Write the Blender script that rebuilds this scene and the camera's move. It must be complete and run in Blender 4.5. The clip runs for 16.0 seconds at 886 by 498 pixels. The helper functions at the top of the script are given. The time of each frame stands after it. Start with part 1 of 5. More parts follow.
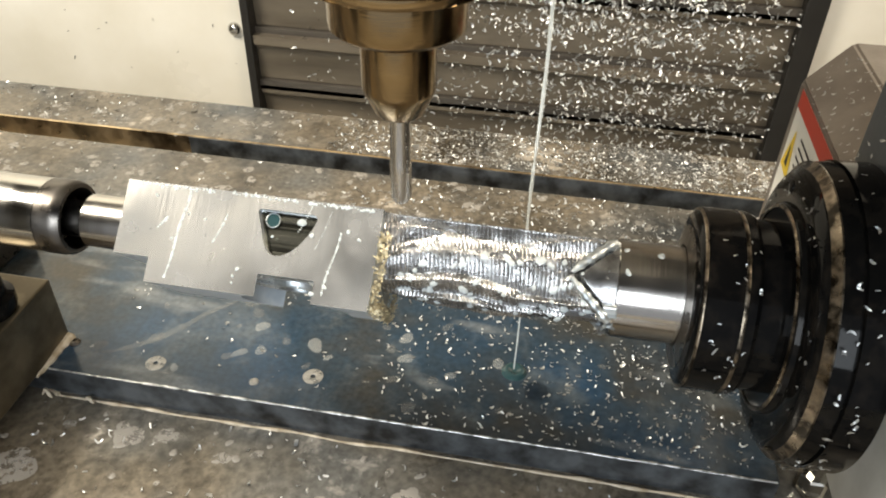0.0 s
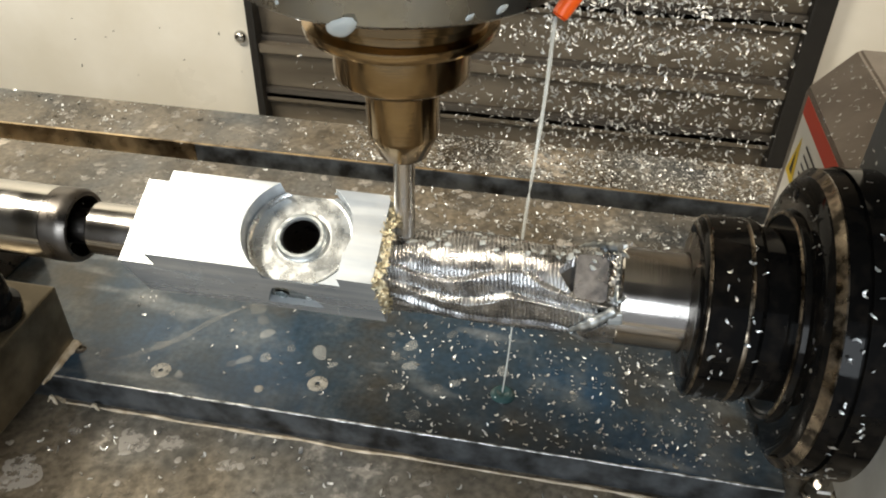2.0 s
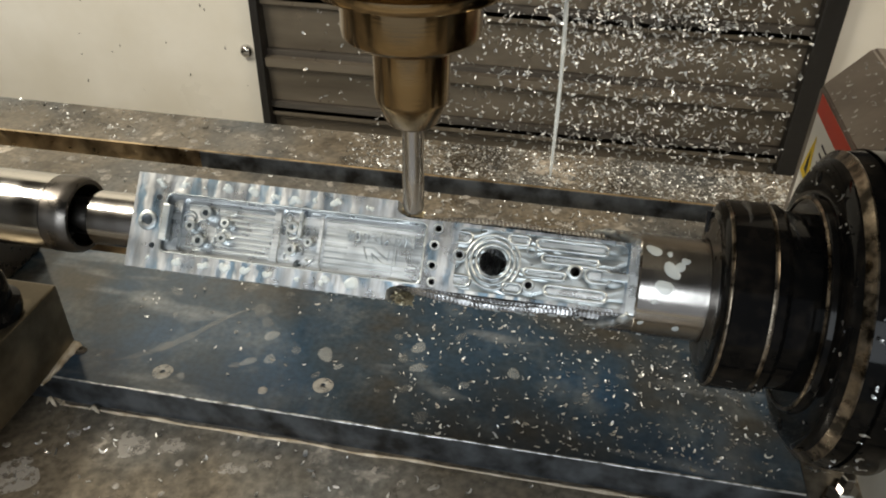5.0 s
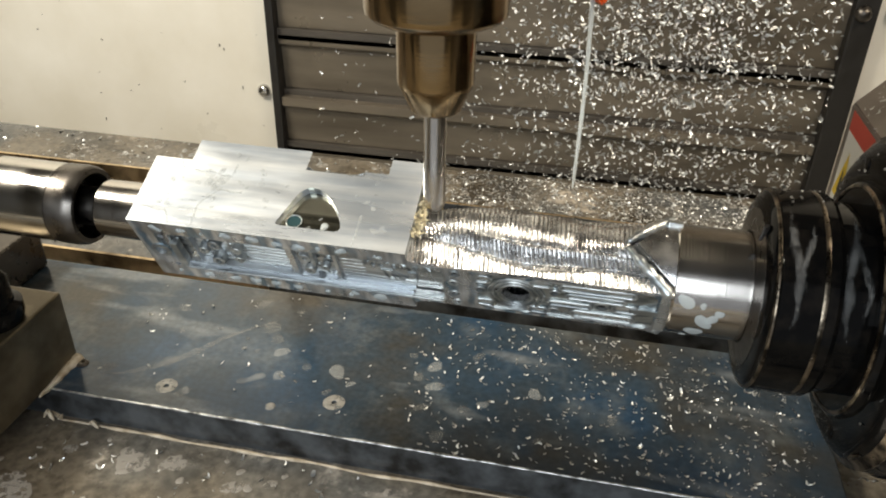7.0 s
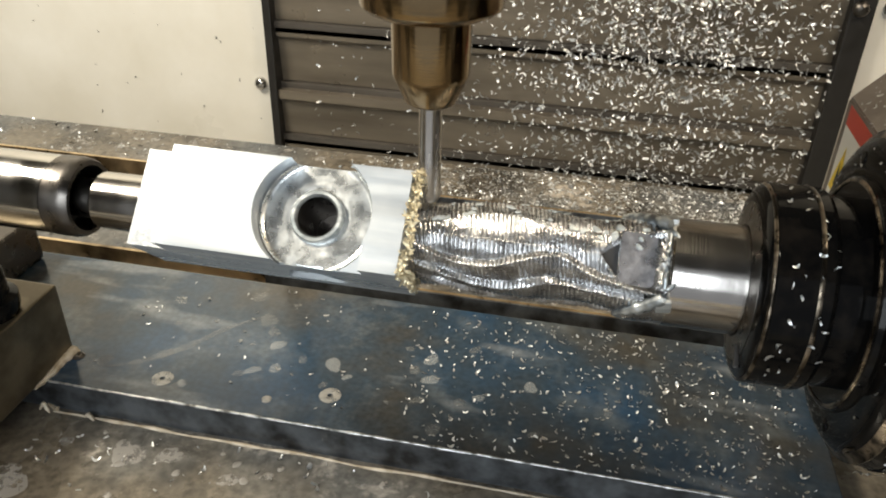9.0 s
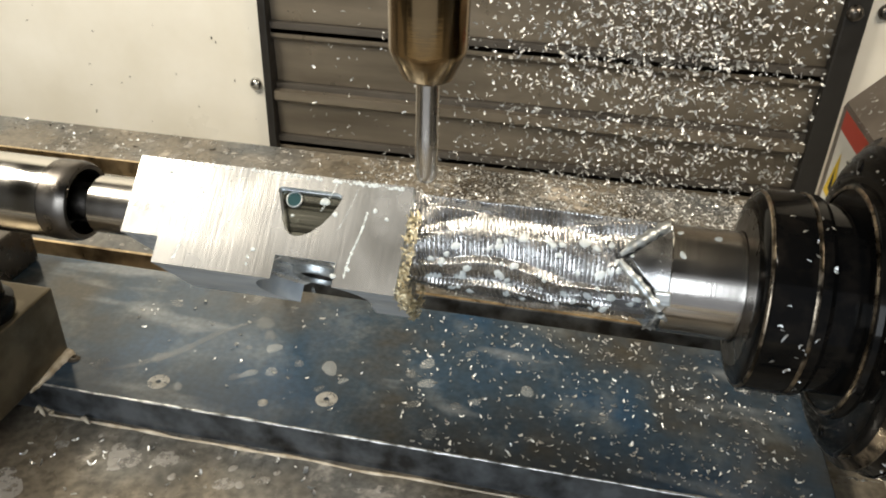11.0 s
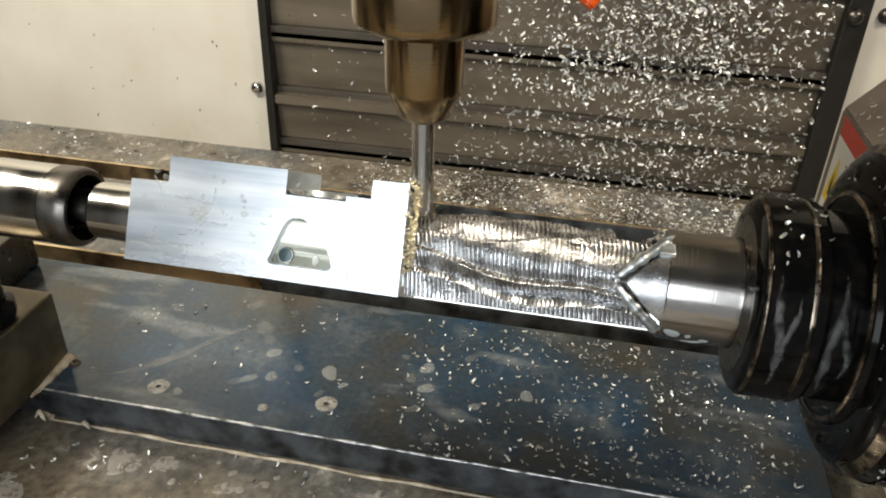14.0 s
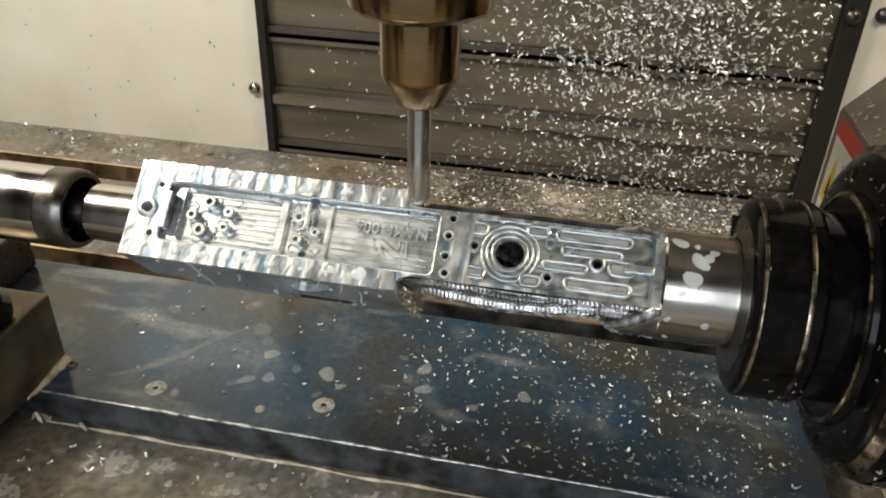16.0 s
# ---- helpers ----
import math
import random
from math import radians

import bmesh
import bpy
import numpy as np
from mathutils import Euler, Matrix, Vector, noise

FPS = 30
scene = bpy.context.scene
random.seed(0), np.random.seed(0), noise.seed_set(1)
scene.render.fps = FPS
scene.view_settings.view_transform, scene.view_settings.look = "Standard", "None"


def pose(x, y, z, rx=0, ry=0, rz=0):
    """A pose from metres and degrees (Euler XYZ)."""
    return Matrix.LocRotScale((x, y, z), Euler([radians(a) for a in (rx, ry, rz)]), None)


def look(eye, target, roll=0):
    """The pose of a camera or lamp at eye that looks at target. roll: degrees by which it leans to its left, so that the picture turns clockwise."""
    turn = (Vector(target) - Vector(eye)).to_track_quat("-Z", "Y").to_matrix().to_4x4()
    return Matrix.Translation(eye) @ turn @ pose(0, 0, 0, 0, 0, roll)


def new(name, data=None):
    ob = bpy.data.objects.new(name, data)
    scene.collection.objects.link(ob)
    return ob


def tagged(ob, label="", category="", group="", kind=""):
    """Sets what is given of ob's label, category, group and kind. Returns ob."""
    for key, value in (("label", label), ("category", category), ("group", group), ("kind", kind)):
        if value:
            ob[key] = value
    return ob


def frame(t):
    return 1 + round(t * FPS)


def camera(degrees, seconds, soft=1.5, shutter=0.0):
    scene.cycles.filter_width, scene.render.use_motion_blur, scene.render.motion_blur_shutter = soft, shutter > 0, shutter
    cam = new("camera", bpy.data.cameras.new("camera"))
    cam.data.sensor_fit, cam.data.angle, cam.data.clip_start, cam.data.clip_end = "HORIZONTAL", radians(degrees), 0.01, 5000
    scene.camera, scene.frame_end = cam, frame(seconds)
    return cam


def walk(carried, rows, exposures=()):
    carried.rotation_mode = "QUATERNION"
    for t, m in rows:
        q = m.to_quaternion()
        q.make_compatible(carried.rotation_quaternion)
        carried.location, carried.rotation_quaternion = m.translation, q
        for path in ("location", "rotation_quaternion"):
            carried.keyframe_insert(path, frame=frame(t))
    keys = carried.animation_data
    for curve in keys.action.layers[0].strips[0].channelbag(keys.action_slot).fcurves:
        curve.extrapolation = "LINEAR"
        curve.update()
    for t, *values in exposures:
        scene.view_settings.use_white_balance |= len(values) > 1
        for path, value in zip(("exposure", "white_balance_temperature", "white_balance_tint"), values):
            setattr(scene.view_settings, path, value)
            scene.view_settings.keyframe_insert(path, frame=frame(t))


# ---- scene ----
cam = camera(59.01, 16.0, soft=1.95)
walk(cam, [
    (0, look((0.0738, -0.2394, 0.3175), (-0.0571, 0.5442, -0.2898), 1.39)),
    (0.5, look((0.0745, -0.2398, 0.3174), (-0.0565, 0.5437, -0.2899), 1.32)),
    (1, look((0.0748, -0.2396, 0.3181), (-0.0580, 0.5456, -0.2868), 1.19)),
    (1.5, look((0.0746, -0.2395, 0.3183), (-0.0617, 0.5474, -0.2836), 1.07)),
    (2, look((0.0743, -0.2393, 0.3179), (-0.0646, 0.5481, -0.2827), 1.05)),
    (2.5, look((0.0739, -0.2395, 0.3178), (-0.0656, 0.5484, -0.2820), 1.06)),
    (3, look((0.0741, -0.2396, 0.3180), (-0.0673, 0.5486, -0.2809), 0.95)),
    (3.5, look((0.0732, -0.2398, 0.3184), (-0.0680, 0.5481, -0.2810), 0.97)),
    (6, look((0.0705, -0.2421, 0.2807), (-0.0897, 0.5872, -0.2545), 0.66)),
    (6.5, look((0.0682, -0.2424, 0.2729), (-0.1024, 0.5977, -0.2420), 0.85)),
    (7, look((0.0683, -0.2421, 0.2704), (-0.1017, 0.6012, -0.2396), 1.19)),
    (7.5, look((0.0683, -0.2418, 0.2695), (-0.1003, 0.6002, -0.2430), 1.27)),
    (8, look((0.0688, -0.2416, 0.2700), (-0.0988, 0.6002, -0.2432), 1.29)),
    (8.5, look((0.0687, -0.2415, 0.2707), (-0.0968, 0.5985, -0.2461), 1.49)),
    (9, look((0.0686, -0.2421, 0.2701), (-0.0968, 0.5980, -0.2464), 1.49)),
    (11.5, look((0.0666, -0.2413, 0.2723), (-0.0883, 0.6010, -0.2440), 2.02)),
    (12, look((0.0668, -0.2408, 0.2724), (-0.0864, 0.6020, -0.2435), 2.02)),
    (12.5, look((0.0673, -0.2411, 0.2730), (-0.0862, 0.6021, -0.2422), 1.95)),
    (13, look((0.0672, -0.2416, 0.2728), (-0.0900, 0.6015, -0.2416), 1.93)),
    (13.5, look((0.0670, -0.2420, 0.2727), (-0.0905, 0.6011, -0.2415), 2.05)),
    (14, look((0.0677, -0.2416, 0.2737), (-0.0918, 0.6012, -0.2403), 1.86)),
    (14.5, look((0.0678, -0.2416, 0.2744), (-0.0898, 0.6017, -0.2394), 1.89)),
    (15, look((0.0681, -0.2413, 0.2748), (-0.0893, 0.6017, -0.2395), 1.85)),
    (15.5, look((0.0685, -0.2420, 0.2744), (-0.0895, 0.6007, -0.2403), 1.74)),
    (16, look((0.0682, -0.2409, 0.2741), (-0.0894, 0.6021, -0.2402), 1.82)),
], exposures=[(0, 0.50), (1, 0.48), (1.5, 0.42), (2, 0.2), (2.5, 0.16), (3, 0.07), (3.5, -0.02), (6, -0.24), (6.5, 0.0), (7, 0.11), (7.5, 0.03), (8, -0.07), (8.5, 0.12), (9, 0.21), (11.5, 0.28), (12, 0.26), (12.5, 0.25), (13, 0.04), (14, 0.07), (14.5, -0.12), (15, 0.0), (15.5, 0.12), (16, -0.08)])

AXIS = 0.124          # height of the rotary axis over the sub plate
TABLE = -0.018        # machine table top
TOOL_X = 0.0152
WORK_X = 0.006        # the work's own zero, along the axis
NUT_X = 0.1365


# ---- light ----
world = bpy.data.worlds.new("world")
scene.world = world
world.use_nodes = True
wbg = world.node_tree.nodes["Background"]
wbg.inputs[0].default_value = (0.92, 0.95, 1.0, 1)
wbg.inputs[1].default_value = 0.38


def area_lamp(name, eye, target, sx, sy, watts, colour):
    d = bpy.data.lights.new(name, "AREA")
    d.shape, d.size, d.size_y, d.energy, d.color = "RECTANGLE", sx, sy, watts, colour
    ob = new(name, d)
    ob.matrix_world = look(eye, target)
    return ob


area_lamp("door_daylight", (-0.05, -0.85, 0.40), (0, 0.1, 0.08), 0.60, 0.42, 5.3, (0.88, 0.95, 1.0))
# two unseen warm lamps, added to brighten the back wall and table
area_lamp("warm_fill", (0.85, -0.1, 1.03), (0.1, 0.3, 0.0), 0.5, 0.12, 11.5, (1.0, 0.85, 0.65))
area_lamp("warm_fill_left", (-0.85, -0.1, 1.03), (-0.1, 0.3, 0.0), 0.5, 0.12, 23, (1.0, 0.91, 0.75))


# ---- materials ----
class Mat:
    """A small wrapper round one node material."""

    def __init__(self, name, base=(0.5, 0.5, 0.5), rough=0.5, metal=0.0, **more):
        self.m = bpy.data.materials.new(name)
        self.m.use_nodes = True
        self.t = self.m.node_tree
        self.p = self.t.nodes["Principled BSDF"]
        self.p.inputs["Base Color"].default_value = (*base, 1)
        self.p.inputs["Roughness"].default_value = rough
        self.p.inputs["Metallic"].default_value = metal
        for k, val in more.items():
            self.p.inputs[k.replace("_", " ")].default_value = val
        self.co = self.t.nodes.new("ShaderNodeTexCoord").outputs["Object"]

    def node(self, kind, **ins):
        n = self.t.nodes.new(kind)
        for k, val in ins.items():
            self.put(n.inputs[k.replace("_", " ")], val)
        return n

    def put(self, sock, val):
        if isinstance(val, bpy.types.NodeSocket):
            self.t.links.new(val, sock)
        else:
            sock.default_value = val

    def scaled(self, s):
        n = self.node("ShaderNodeMapping", Vector=self.co)
        n.inputs["Scale"].default_value = s
        return n.outputs[0]

    def noise(self, scale, detail=4.0, stretch=(1, 1, 1), rough=0.55):
        return self.node("ShaderNodeTexNoise", Vector=self.scaled(stretch), Scale=scale, Detail=detail, Roughness=rough).outputs["Fac"]

    def ramp(self, fac, stops):
        n = self.node("ShaderNodeValToRGB", Fac=fac)
        e = n.color_ramp.elements
        while len(e) < len(stops):
            e.new(0.5)
        for el, (pos, c) in zip(e, stops):
            el.position = pos
            el.color = (*c, 1) if isinstance(c, tuple) else (c, c, c, 1)
        return n.outputs[0]

    def mix(self, fac, a, b, mode="MIX"):
        n = self.t.nodes.new("ShaderNodeMix")
        n.data_type, n.blend_type = "RGBA", mode
        self.put(n.inputs[0], fac)
        for s, val in ((n.inputs[6], a), (n.inputs[7], b)):
            self.put(s, (*val, 1) if isinstance(val, tuple) else val)
        return n.outputs[2]

    def colour(self, val):
        self.put(self.p.inputs["Base Color"], val)
        return self

    def rough(self, val):
        self.put(self.p.inputs["Roughness"], val)
        return self

    def bump(self, height, strength=0.2, distance=0.001):
        n = self.node("ShaderNodeBump", Height=height, Strength=strength, Distance=distance)
        self.put(self.p.inputs["Normal"], n.outputs[0])
        return self


def make_materials():
    M = {}
    a = Mat("milled_aluminium", (0.8, 0.81, 0.82), 0.3, 1.0)
    lines = a.noise(900, 3, (0.06, 1, 1))
    a.rough(a.ramp(a.noise(90, 6, (0.12, 1, 1)), [(0.32, 0.26), (0.68, 0.56)])).colour(a.mix(0.5, a.ramp(a.noise(45, 6), [(0.3, (0.38, 0.42, 0.46)), (0.7, (0.57, 0.6, 0.62))]), a.ramp(a.noise(160, 5, (0.12, 1, 1)), [(0.35, (0.36, 0.41, 0.47)), (0.65, (0.64, 0.66, 0.66))])))
    a.bump(lines, 0.07, 0.0003)
    a.put(a.p.inputs["Metallic"], a.ramp(a.noise(50, 5, (0.5, 1, 1)), [(0.35, 0.4), (0.65, 0.75)]))
    M["alu"] = a.m
    a = Mat("filmed_aluminium", (0.5, 0.52, 0.55), 0.32, 0.7)
    film = a.ramp(a.noise(55, 6, (0.35, 1, 1)), [(0.38, (0.36, 0.4, 0.45)), (0.62, (0.6, 0.625, 0.645))])
    a.colour(a.mix(0.45, film, a.ramp(a.noise(240, 4, (0.05, 1, 1)), [(0.38, (0.33, 0.375, 0.43)), (0.62, (0.67, 0.69, 0.69))]))).rough(a.ramp(a.noise(70, 5, (0.2, 1, 1)), [(0.32, 0.2), (0.68, 0.48)]))
    a.bump(a.noise(420, 4, (0.05, 1, 1)), 0.12, 0.0004)
    M["filmed"] = a.m
    a = Mat("carved_aluminium", (0.5, 0.505, 0.51), 0.2, 0.95)
    a.colour(a.ramp(a.noise(140, 6), [(0.35, (0.24, 0.24, 0.24)), (0.62, (0.52, 0.525, 0.53))])).rough(a.ramp(a.noise(120, 4), [(0.3, 0.17), (0.7, 0.34)])).bump(a.noise(1500, 3), 0.15, 0.0003)
    M["carved"] = a.m
    a = Mat("scoop_aluminium", (0.5, 0.5, 0.53), 0.3, 0.9)
    a.colour(a.ramp(a.noise(260, 5), [(0.35, (0.4, 0.4, 0.43)), (0.65, (0.66, 0.66, 0.69))])).rough(a.ramp(a.noise(150, 4), [(0.3, 0.2), (0.7, 0.42)])).bump(a.noise(420, 3), 0.16, 0.0005)
    M["scoop"] = a.m
    a = Mat("contoured_aluminium", (0.45, 0.48, 0.49), 0.24, 0.95)
    lines = a.ramp(a.noise(75, 2, (0.6, 1, 1), 0.4), [(0.30, 0.0), (0.36, 1.0), (0.41, 0.1), (0.46, 1.0), (0.51, 0.0), (0.56, 1.0), (0.61, 0.1), (0.67, 1.0)])
    a.colour(a.mix(lines, (0.17, 0.2, 0.21), (0.52, 0.55, 0.55))).rough(a.ramp(a.noise(200, 4), [(0.3, 0.24), (0.7, 0.44)])).bump(lines, 0.4, 0.0004)
    M["contour"] = a.m
    a = Mat("chattered_aluminium", (0.6, 0.62, 0.64), 0.35, 0.6)
    a.colour(a.ramp(a.noise(300, 4, (1, 0.5, 1)), [(0.36, (0.42, 0.45, 0.48)), (0.6, (0.68, 0.7, 0.71))])).bump(a.noise(500, 3), 0.25, 0.0004)
    M["strip"] = a.m
    a = Mat("swept_aluminium", (0.75, 0.75, 0.75), 0.3, 0.85)
    sweep = a.noise(70, 6, (1, 1, 1), 0.7)
    a.colour(a.ramp(sweep, [(0.36, (0.42, 0.45, 0.47)), (0.6, (0.76, 0.78, 0.77))])).rough(a.ramp(a.noise(180, 5), [(0.3, 0.18), (0.7, 0.42)])).bump(a.noise(260, 4), 0.18, 0.0006)
    M["swept"] = a.m
    a = Mat("wet_aluminium", (0.62, 0.62, 0.61), 0.2, 1.0)
    a.rough(a.ramp(a.noise(30, 5), [(0.3, 0.16), (0.7, 0.3)])).bump(a.noise(700, 3, (1, 0.06, 0.06)), 0.2, 0.0003)
    a.put(a.p.inputs["Metallic"], a.ramp(a.noise(60, 5), [(0.35, 0.72), (0.65, 0.98)]))
    M["wetalu"] = a.m
    a = Mat("turned_aluminium", (0.45, 0.43, 0.405), 0.2, 1.0)
    a.rough(a.ramp(a.noise(70, 4, (1, 0.2, 0.2)), [(0.3, 0.12), (0.7, 0.24)])).bump(a.noise(1600, 2, (1, 0.02, 0.02)), 0.09, 0.0002)
    M["turned"] = a.m
    # saw stripes whose dark olive tone paints the reflected dark surroundings
    a = Mat("stripes_with_dark_reflection", (0.5, 0.5, 0.48), 0.2, 1.0)
    st = a.noise(420, 2, (0.02, 1, 1))
    a.colour(a.ramp(st, [(0.42, (0.08, 0.08, 0.065)), (0.58, (0.4, 0.4, 0.34))])).bump(st, 0.5, 0.0004)
    M["striped"] = a.m
    a = Mat("lined_aluminium", (0.6, 0.6, 0.6), 0.28, 0.9)
    st = a.noise(330, 3, (0.03, 1, 1))
    a.colour(a.ramp(st, [(0.36, (0.36, 0.385, 0.395)), (0.5, (0.66, 0.69, 0.7)), (0.64, (0.86, 0.88, 0.88))])).rough(a.ramp(a.noise(120, 4), [(0.3, 0.22), (0.7, 0.4)])).bump(st, 0.35, 0.0004)
    M["lined"] = a.m
    a = Mat("pocket_aluminium", (0.5, 0.53, 0.54), 0.3, 1.0)
    passes = a.ramp(a.noise(260, 3, (0.12, 1, 1), 0.5), [(0.4, (0.3, 0.33, 0.345)), (0.6, (0.6, 0.63, 0.63))])
    a.colour(passes).rough(a.ramp(a.noise(200, 4), [(0.3, 0.28), (0.7, 0.48)])).bump(a.noise(700, 4, (0.3, 1, 1)), 0.3, 0.0004)
    a.put(a.p.inputs["Metallic"], a.ramp(a.noise(90, 4), [(0.35, 0.75), (0.65, 1.0)]))
    M["pocket"] = a.m
    a = Mat("swirled_aluminium", (0.82, 0.84, 0.86), 0.2, 1.0)
    arcs = a.node("ShaderNodeTexWave", Vector=a.scaled((1, 0.5, 1)), Scale=46.0, Distortion=12.0, Detail=5.0, Detail_Scale=0.6, Detail_Roughness=0.7).outputs["Fac"]
    fine = a.ramp(a.noise(380, 3, (1, 0.12, 1)), [(0.36, 0.62), (0.62, 1.0)])
    fan = a.mix(a.ramp(a.noise(50, 4), [(0.42, 0.1), (0.58, 1.0)]), (0.56, 0.58, 0.6), a.ramp(arcs, [(0.25, (0.24, 0.34, 0.43)), (0.5, (0.5, 0.54, 0.57)), (0.8, (0.76, 0.77, 0.76))]))
    fan = a.mix(1.0, fan, fine, "MULTIPLY")
    a.colour(fan).rough(a.ramp(a.noise(80, 4), [(0.3, 0.22), (0.7, 0.42)]))
    a.bump(arcs, 0.25, 0.0006)
    a.put(a.p.inputs["Metallic"], a.ramp(a.noise(70, 5, (0.6, 1, 1)), [(0.35, 0.62), (0.65, 1.0)]))
    M["swirl"] = a.m
    a = Mat("polished_steel", (0.5, 0.485, 0.46), 0.14, 1.0)
    a.rough(a.ramp(a.noise(90, 4, (1, 0.15, 0.15)), [(0.3, 0.08), (0.75, 0.28)])).bump(a.noise(1200, 2, (1, 0.03, 0.03)), 0.15, 0.0002)
    M["steel"] = a.m
    a = Mat("dark_steel", (0.12, 0.11, 0.1), 0.3, 1.0)
    a.rough(a.ramp(a.noise(150, 4), [(0.3, 0.2), (0.7, 0.45)]))
    M["darksteel"] = a.m
    # warm light and streaky reflections on the steel are put into the colour
    a = Mat("holder_steel_warm_lit", (0.42, 0.33, 0.22), 0.26, 1.0)
    a.rough(a.ramp(a.noise(120, 4, (0.3, 0.3, 1)), [(0.3, 0.10), (0.7, 0.24)])).colour(a.ramp(a.noise(40, 5, (0.3, 0.3, 1)), [(0.3, (0.17, 0.115, 0.058)), (0.7, (0.34, 0.245, 0.135))]))
    a.bump(a.noise(1500, 2, (0.05, 0.05, 1)), 0.15, 0.0002)
    M["holder"] = a.m
    a = Mat("carbide", (0.5, 0.47, 0.43), 0.25, 1.0)
    a.rough(a.ramp(a.noise(200, 3, (1, 1, 0.2)), [(0.3, 0.16), (0.7, 0.34)]))
    M["carbide"] = a.m
    a = Mat("spindle_nose", (0.32, 0.32, 0.3), 0.25, 1.0)
    a.rough(a.ramp(a.noise(80, 4), [(0.3, 0.15), (0.7, 0.4)]))
    M["spindle"] = a.m
    a = Mat("green_paint", (0.02, 0.05, 0.045), 0.25)
    M["green"] = a.m
    a = Mat("black_oxide", (0.006, 0.0055, 0.005), 0.1, 0.0, Specular_IOR_Level=0.09)
    a.rough(a.ramp(a.noise(110, 5), [(0.3, 0.04), (0.7, 0.13)])).colour(a.ramp(a.noise(160, 6), [(0.45, (0.003, 0.003, 0.003)), (0.8, (0.012, 0.010, 0.008))]))
    M["black"] = a.m
    a = Mat("worn_edge", (0.2, 0.17, 0.13), 0.3, 1.0)
    a.colour(a.ramp(a.noise(120, 6), [(0.42, (0.02, 0.017, 0.013)), (0.62, (0.3, 0.25, 0.19))]))
    a.rough(a.ramp(a.noise(300, 4), [(0.3, 0.2), (0.7, 0.5)]))
    M["worn"] = a.m
    a = Mat("edge_wear_and_highlight", (0.6, 0.61, 0.6), 0.35, 0.85)
    a.colour(a.ramp(a.noise(160, 5), [(0.38, (0.12, 0.12, 0.11)), (0.55, (0.66, 0.67, 0.66))]))
    M["edgewear"] = a.m
    a = Mat("cast_iron_table", (0.1, 0.09, 0.08), 0.3)
    big = a.ramp(a.noise(16, 9, (1, 1, 1), 0.65), [(0.36, (0.046, 0.038, 0.027)), (0.5, (0.152, 0.13, 0.098)), (0.6, (0.175, 0.15, 0.115)), (0.635, (0.46, 0.41, 0.34)), (0.7, (0.4, 0.35, 0.29))])
    fine = a.ramp(a.noise(230, 5), [(0.35, 0.55), (0.65, 1.1)])
    blue = a.mix(a.ramp(a.noise(9, 3), [(0.45, 0.0), (0.62, 0.5)]), big, (0.06, 0.085, 0.11))
    a.colour(a.mix(1.0, blue, fine, "MULTIPLY")).rough(a.ramp(a.noise(24, 6), [(0.35, 0.12), (0.65, 0.42)])).bump(a.noise(130, 5), 0.2, 0.001)
    M["table"] = a.m
    a = Mat("blued_plate", (0.05, 0.06, 0.07), 0.2, 0.0, Specular_IOR_Level=0.32)
    big = a.ramp(a.noise(11, 5), [(0.36, (0.041, 0.038, 0.031)), (0.5, (0.025, 0.040, 0.056)), (0.66, (0.016, 0.042, 0.080))])
    fine = a.ramp(a.noise(300, 5), [(0.3, 0.7), (0.7, 1.15)])
    film = a.mix(a.ramp(a.noise(24, 9, (1, 1, 1), 0.65), [(0.5, 0.0), (0.74, 0.5)]), big, (0.15, 0.16, 0.155))
    smear = a.mix(a.ramp(a.noise(13, 3, (0.6, 2.2, 1)), [(0.57, 0.0), (0.65, 0.42)]), film, (0.25, 0.26, 0.26))
    a.colour(a.mix(1.0, smear, fine, "MULTIPLY")).rough(a.ramp(a.noise(18, 6), [(0.3, 0.06), (0.7, 0.24)])).bump(a.noise(90, 4), 0.1, 0.001)
    M["plate"] = a.m
    a = Mat("plate_edge", (0.06, 0.06, 0.06), 0.35, 0.6)
    a.colour(a.ramp(a.noise(60, 6), [(0.35, (0.03, 0.03, 0.03)), (0.65, (0.16, 0.175, 0.19))]))
    M["plateedge"] = a.m
    a = Mat("white_enamel", (0.72, 0.7, 0.63), 0.35)
    a.colour(a.ramp(a.noise(7, 6), [(0.3, (0.66, 0.63, 0.55)), (0.7, (0.78, 0.76, 0.7))])).rough(a.ramp(a.noise(15, 5), [(0.3, 0.25), (0.7, 0.5)]))
    M["enamel"] = a.m
    # for unseen sheets only: kept dark to deepen the metal's reflections
    a = Mat("unseen_dark_sheet", (0.16, 0.16, 0.155), 0.45)
    a.colour(a.ramp(a.noise(7, 6), [(0.3, (0.05, 0.05, 0.048)), (0.7, (0.08, 0.08, 0.077))]))
    M["darksheet"] = a.m
    a = Mat("way_cover_steel", (0.185, 0.165, 0.14), 0.35, 0.55)
    a.colour(a.ramp(a.noise(9, 7, (0.4, 1, 2.5)), [(0.3, (0.112, 0.096, 0.075)), (0.7, (0.25, 0.218, 0.175))])).rough(a.ramp(a.noise(25, 6), [(0.3, 0.25), (0.7, 0.5)])).bump(a.noise(60, 5), 0.1, 0.002)
    M["cover"] = a.m
    a = Mat("black_rubber", (0.012, 0.011, 0.01), 0.5)
    a.rough(a.ramp(a.noise(60, 4), [(0.3, 0.35), (0.7, 0.6)]))
    M["rubber"] = a.m
    a = Mat("oily_wiper", (0.035, 0.031, 0.027), 0.4)
    a.colour(a.ramp(a.noise(40, 5, (0.3, 1, 1)), [(0.3, (0.04, 0.036, 0.032)), (0.7, (0.085, 0.077, 0.068))]))
    M["wiper"] = a.m
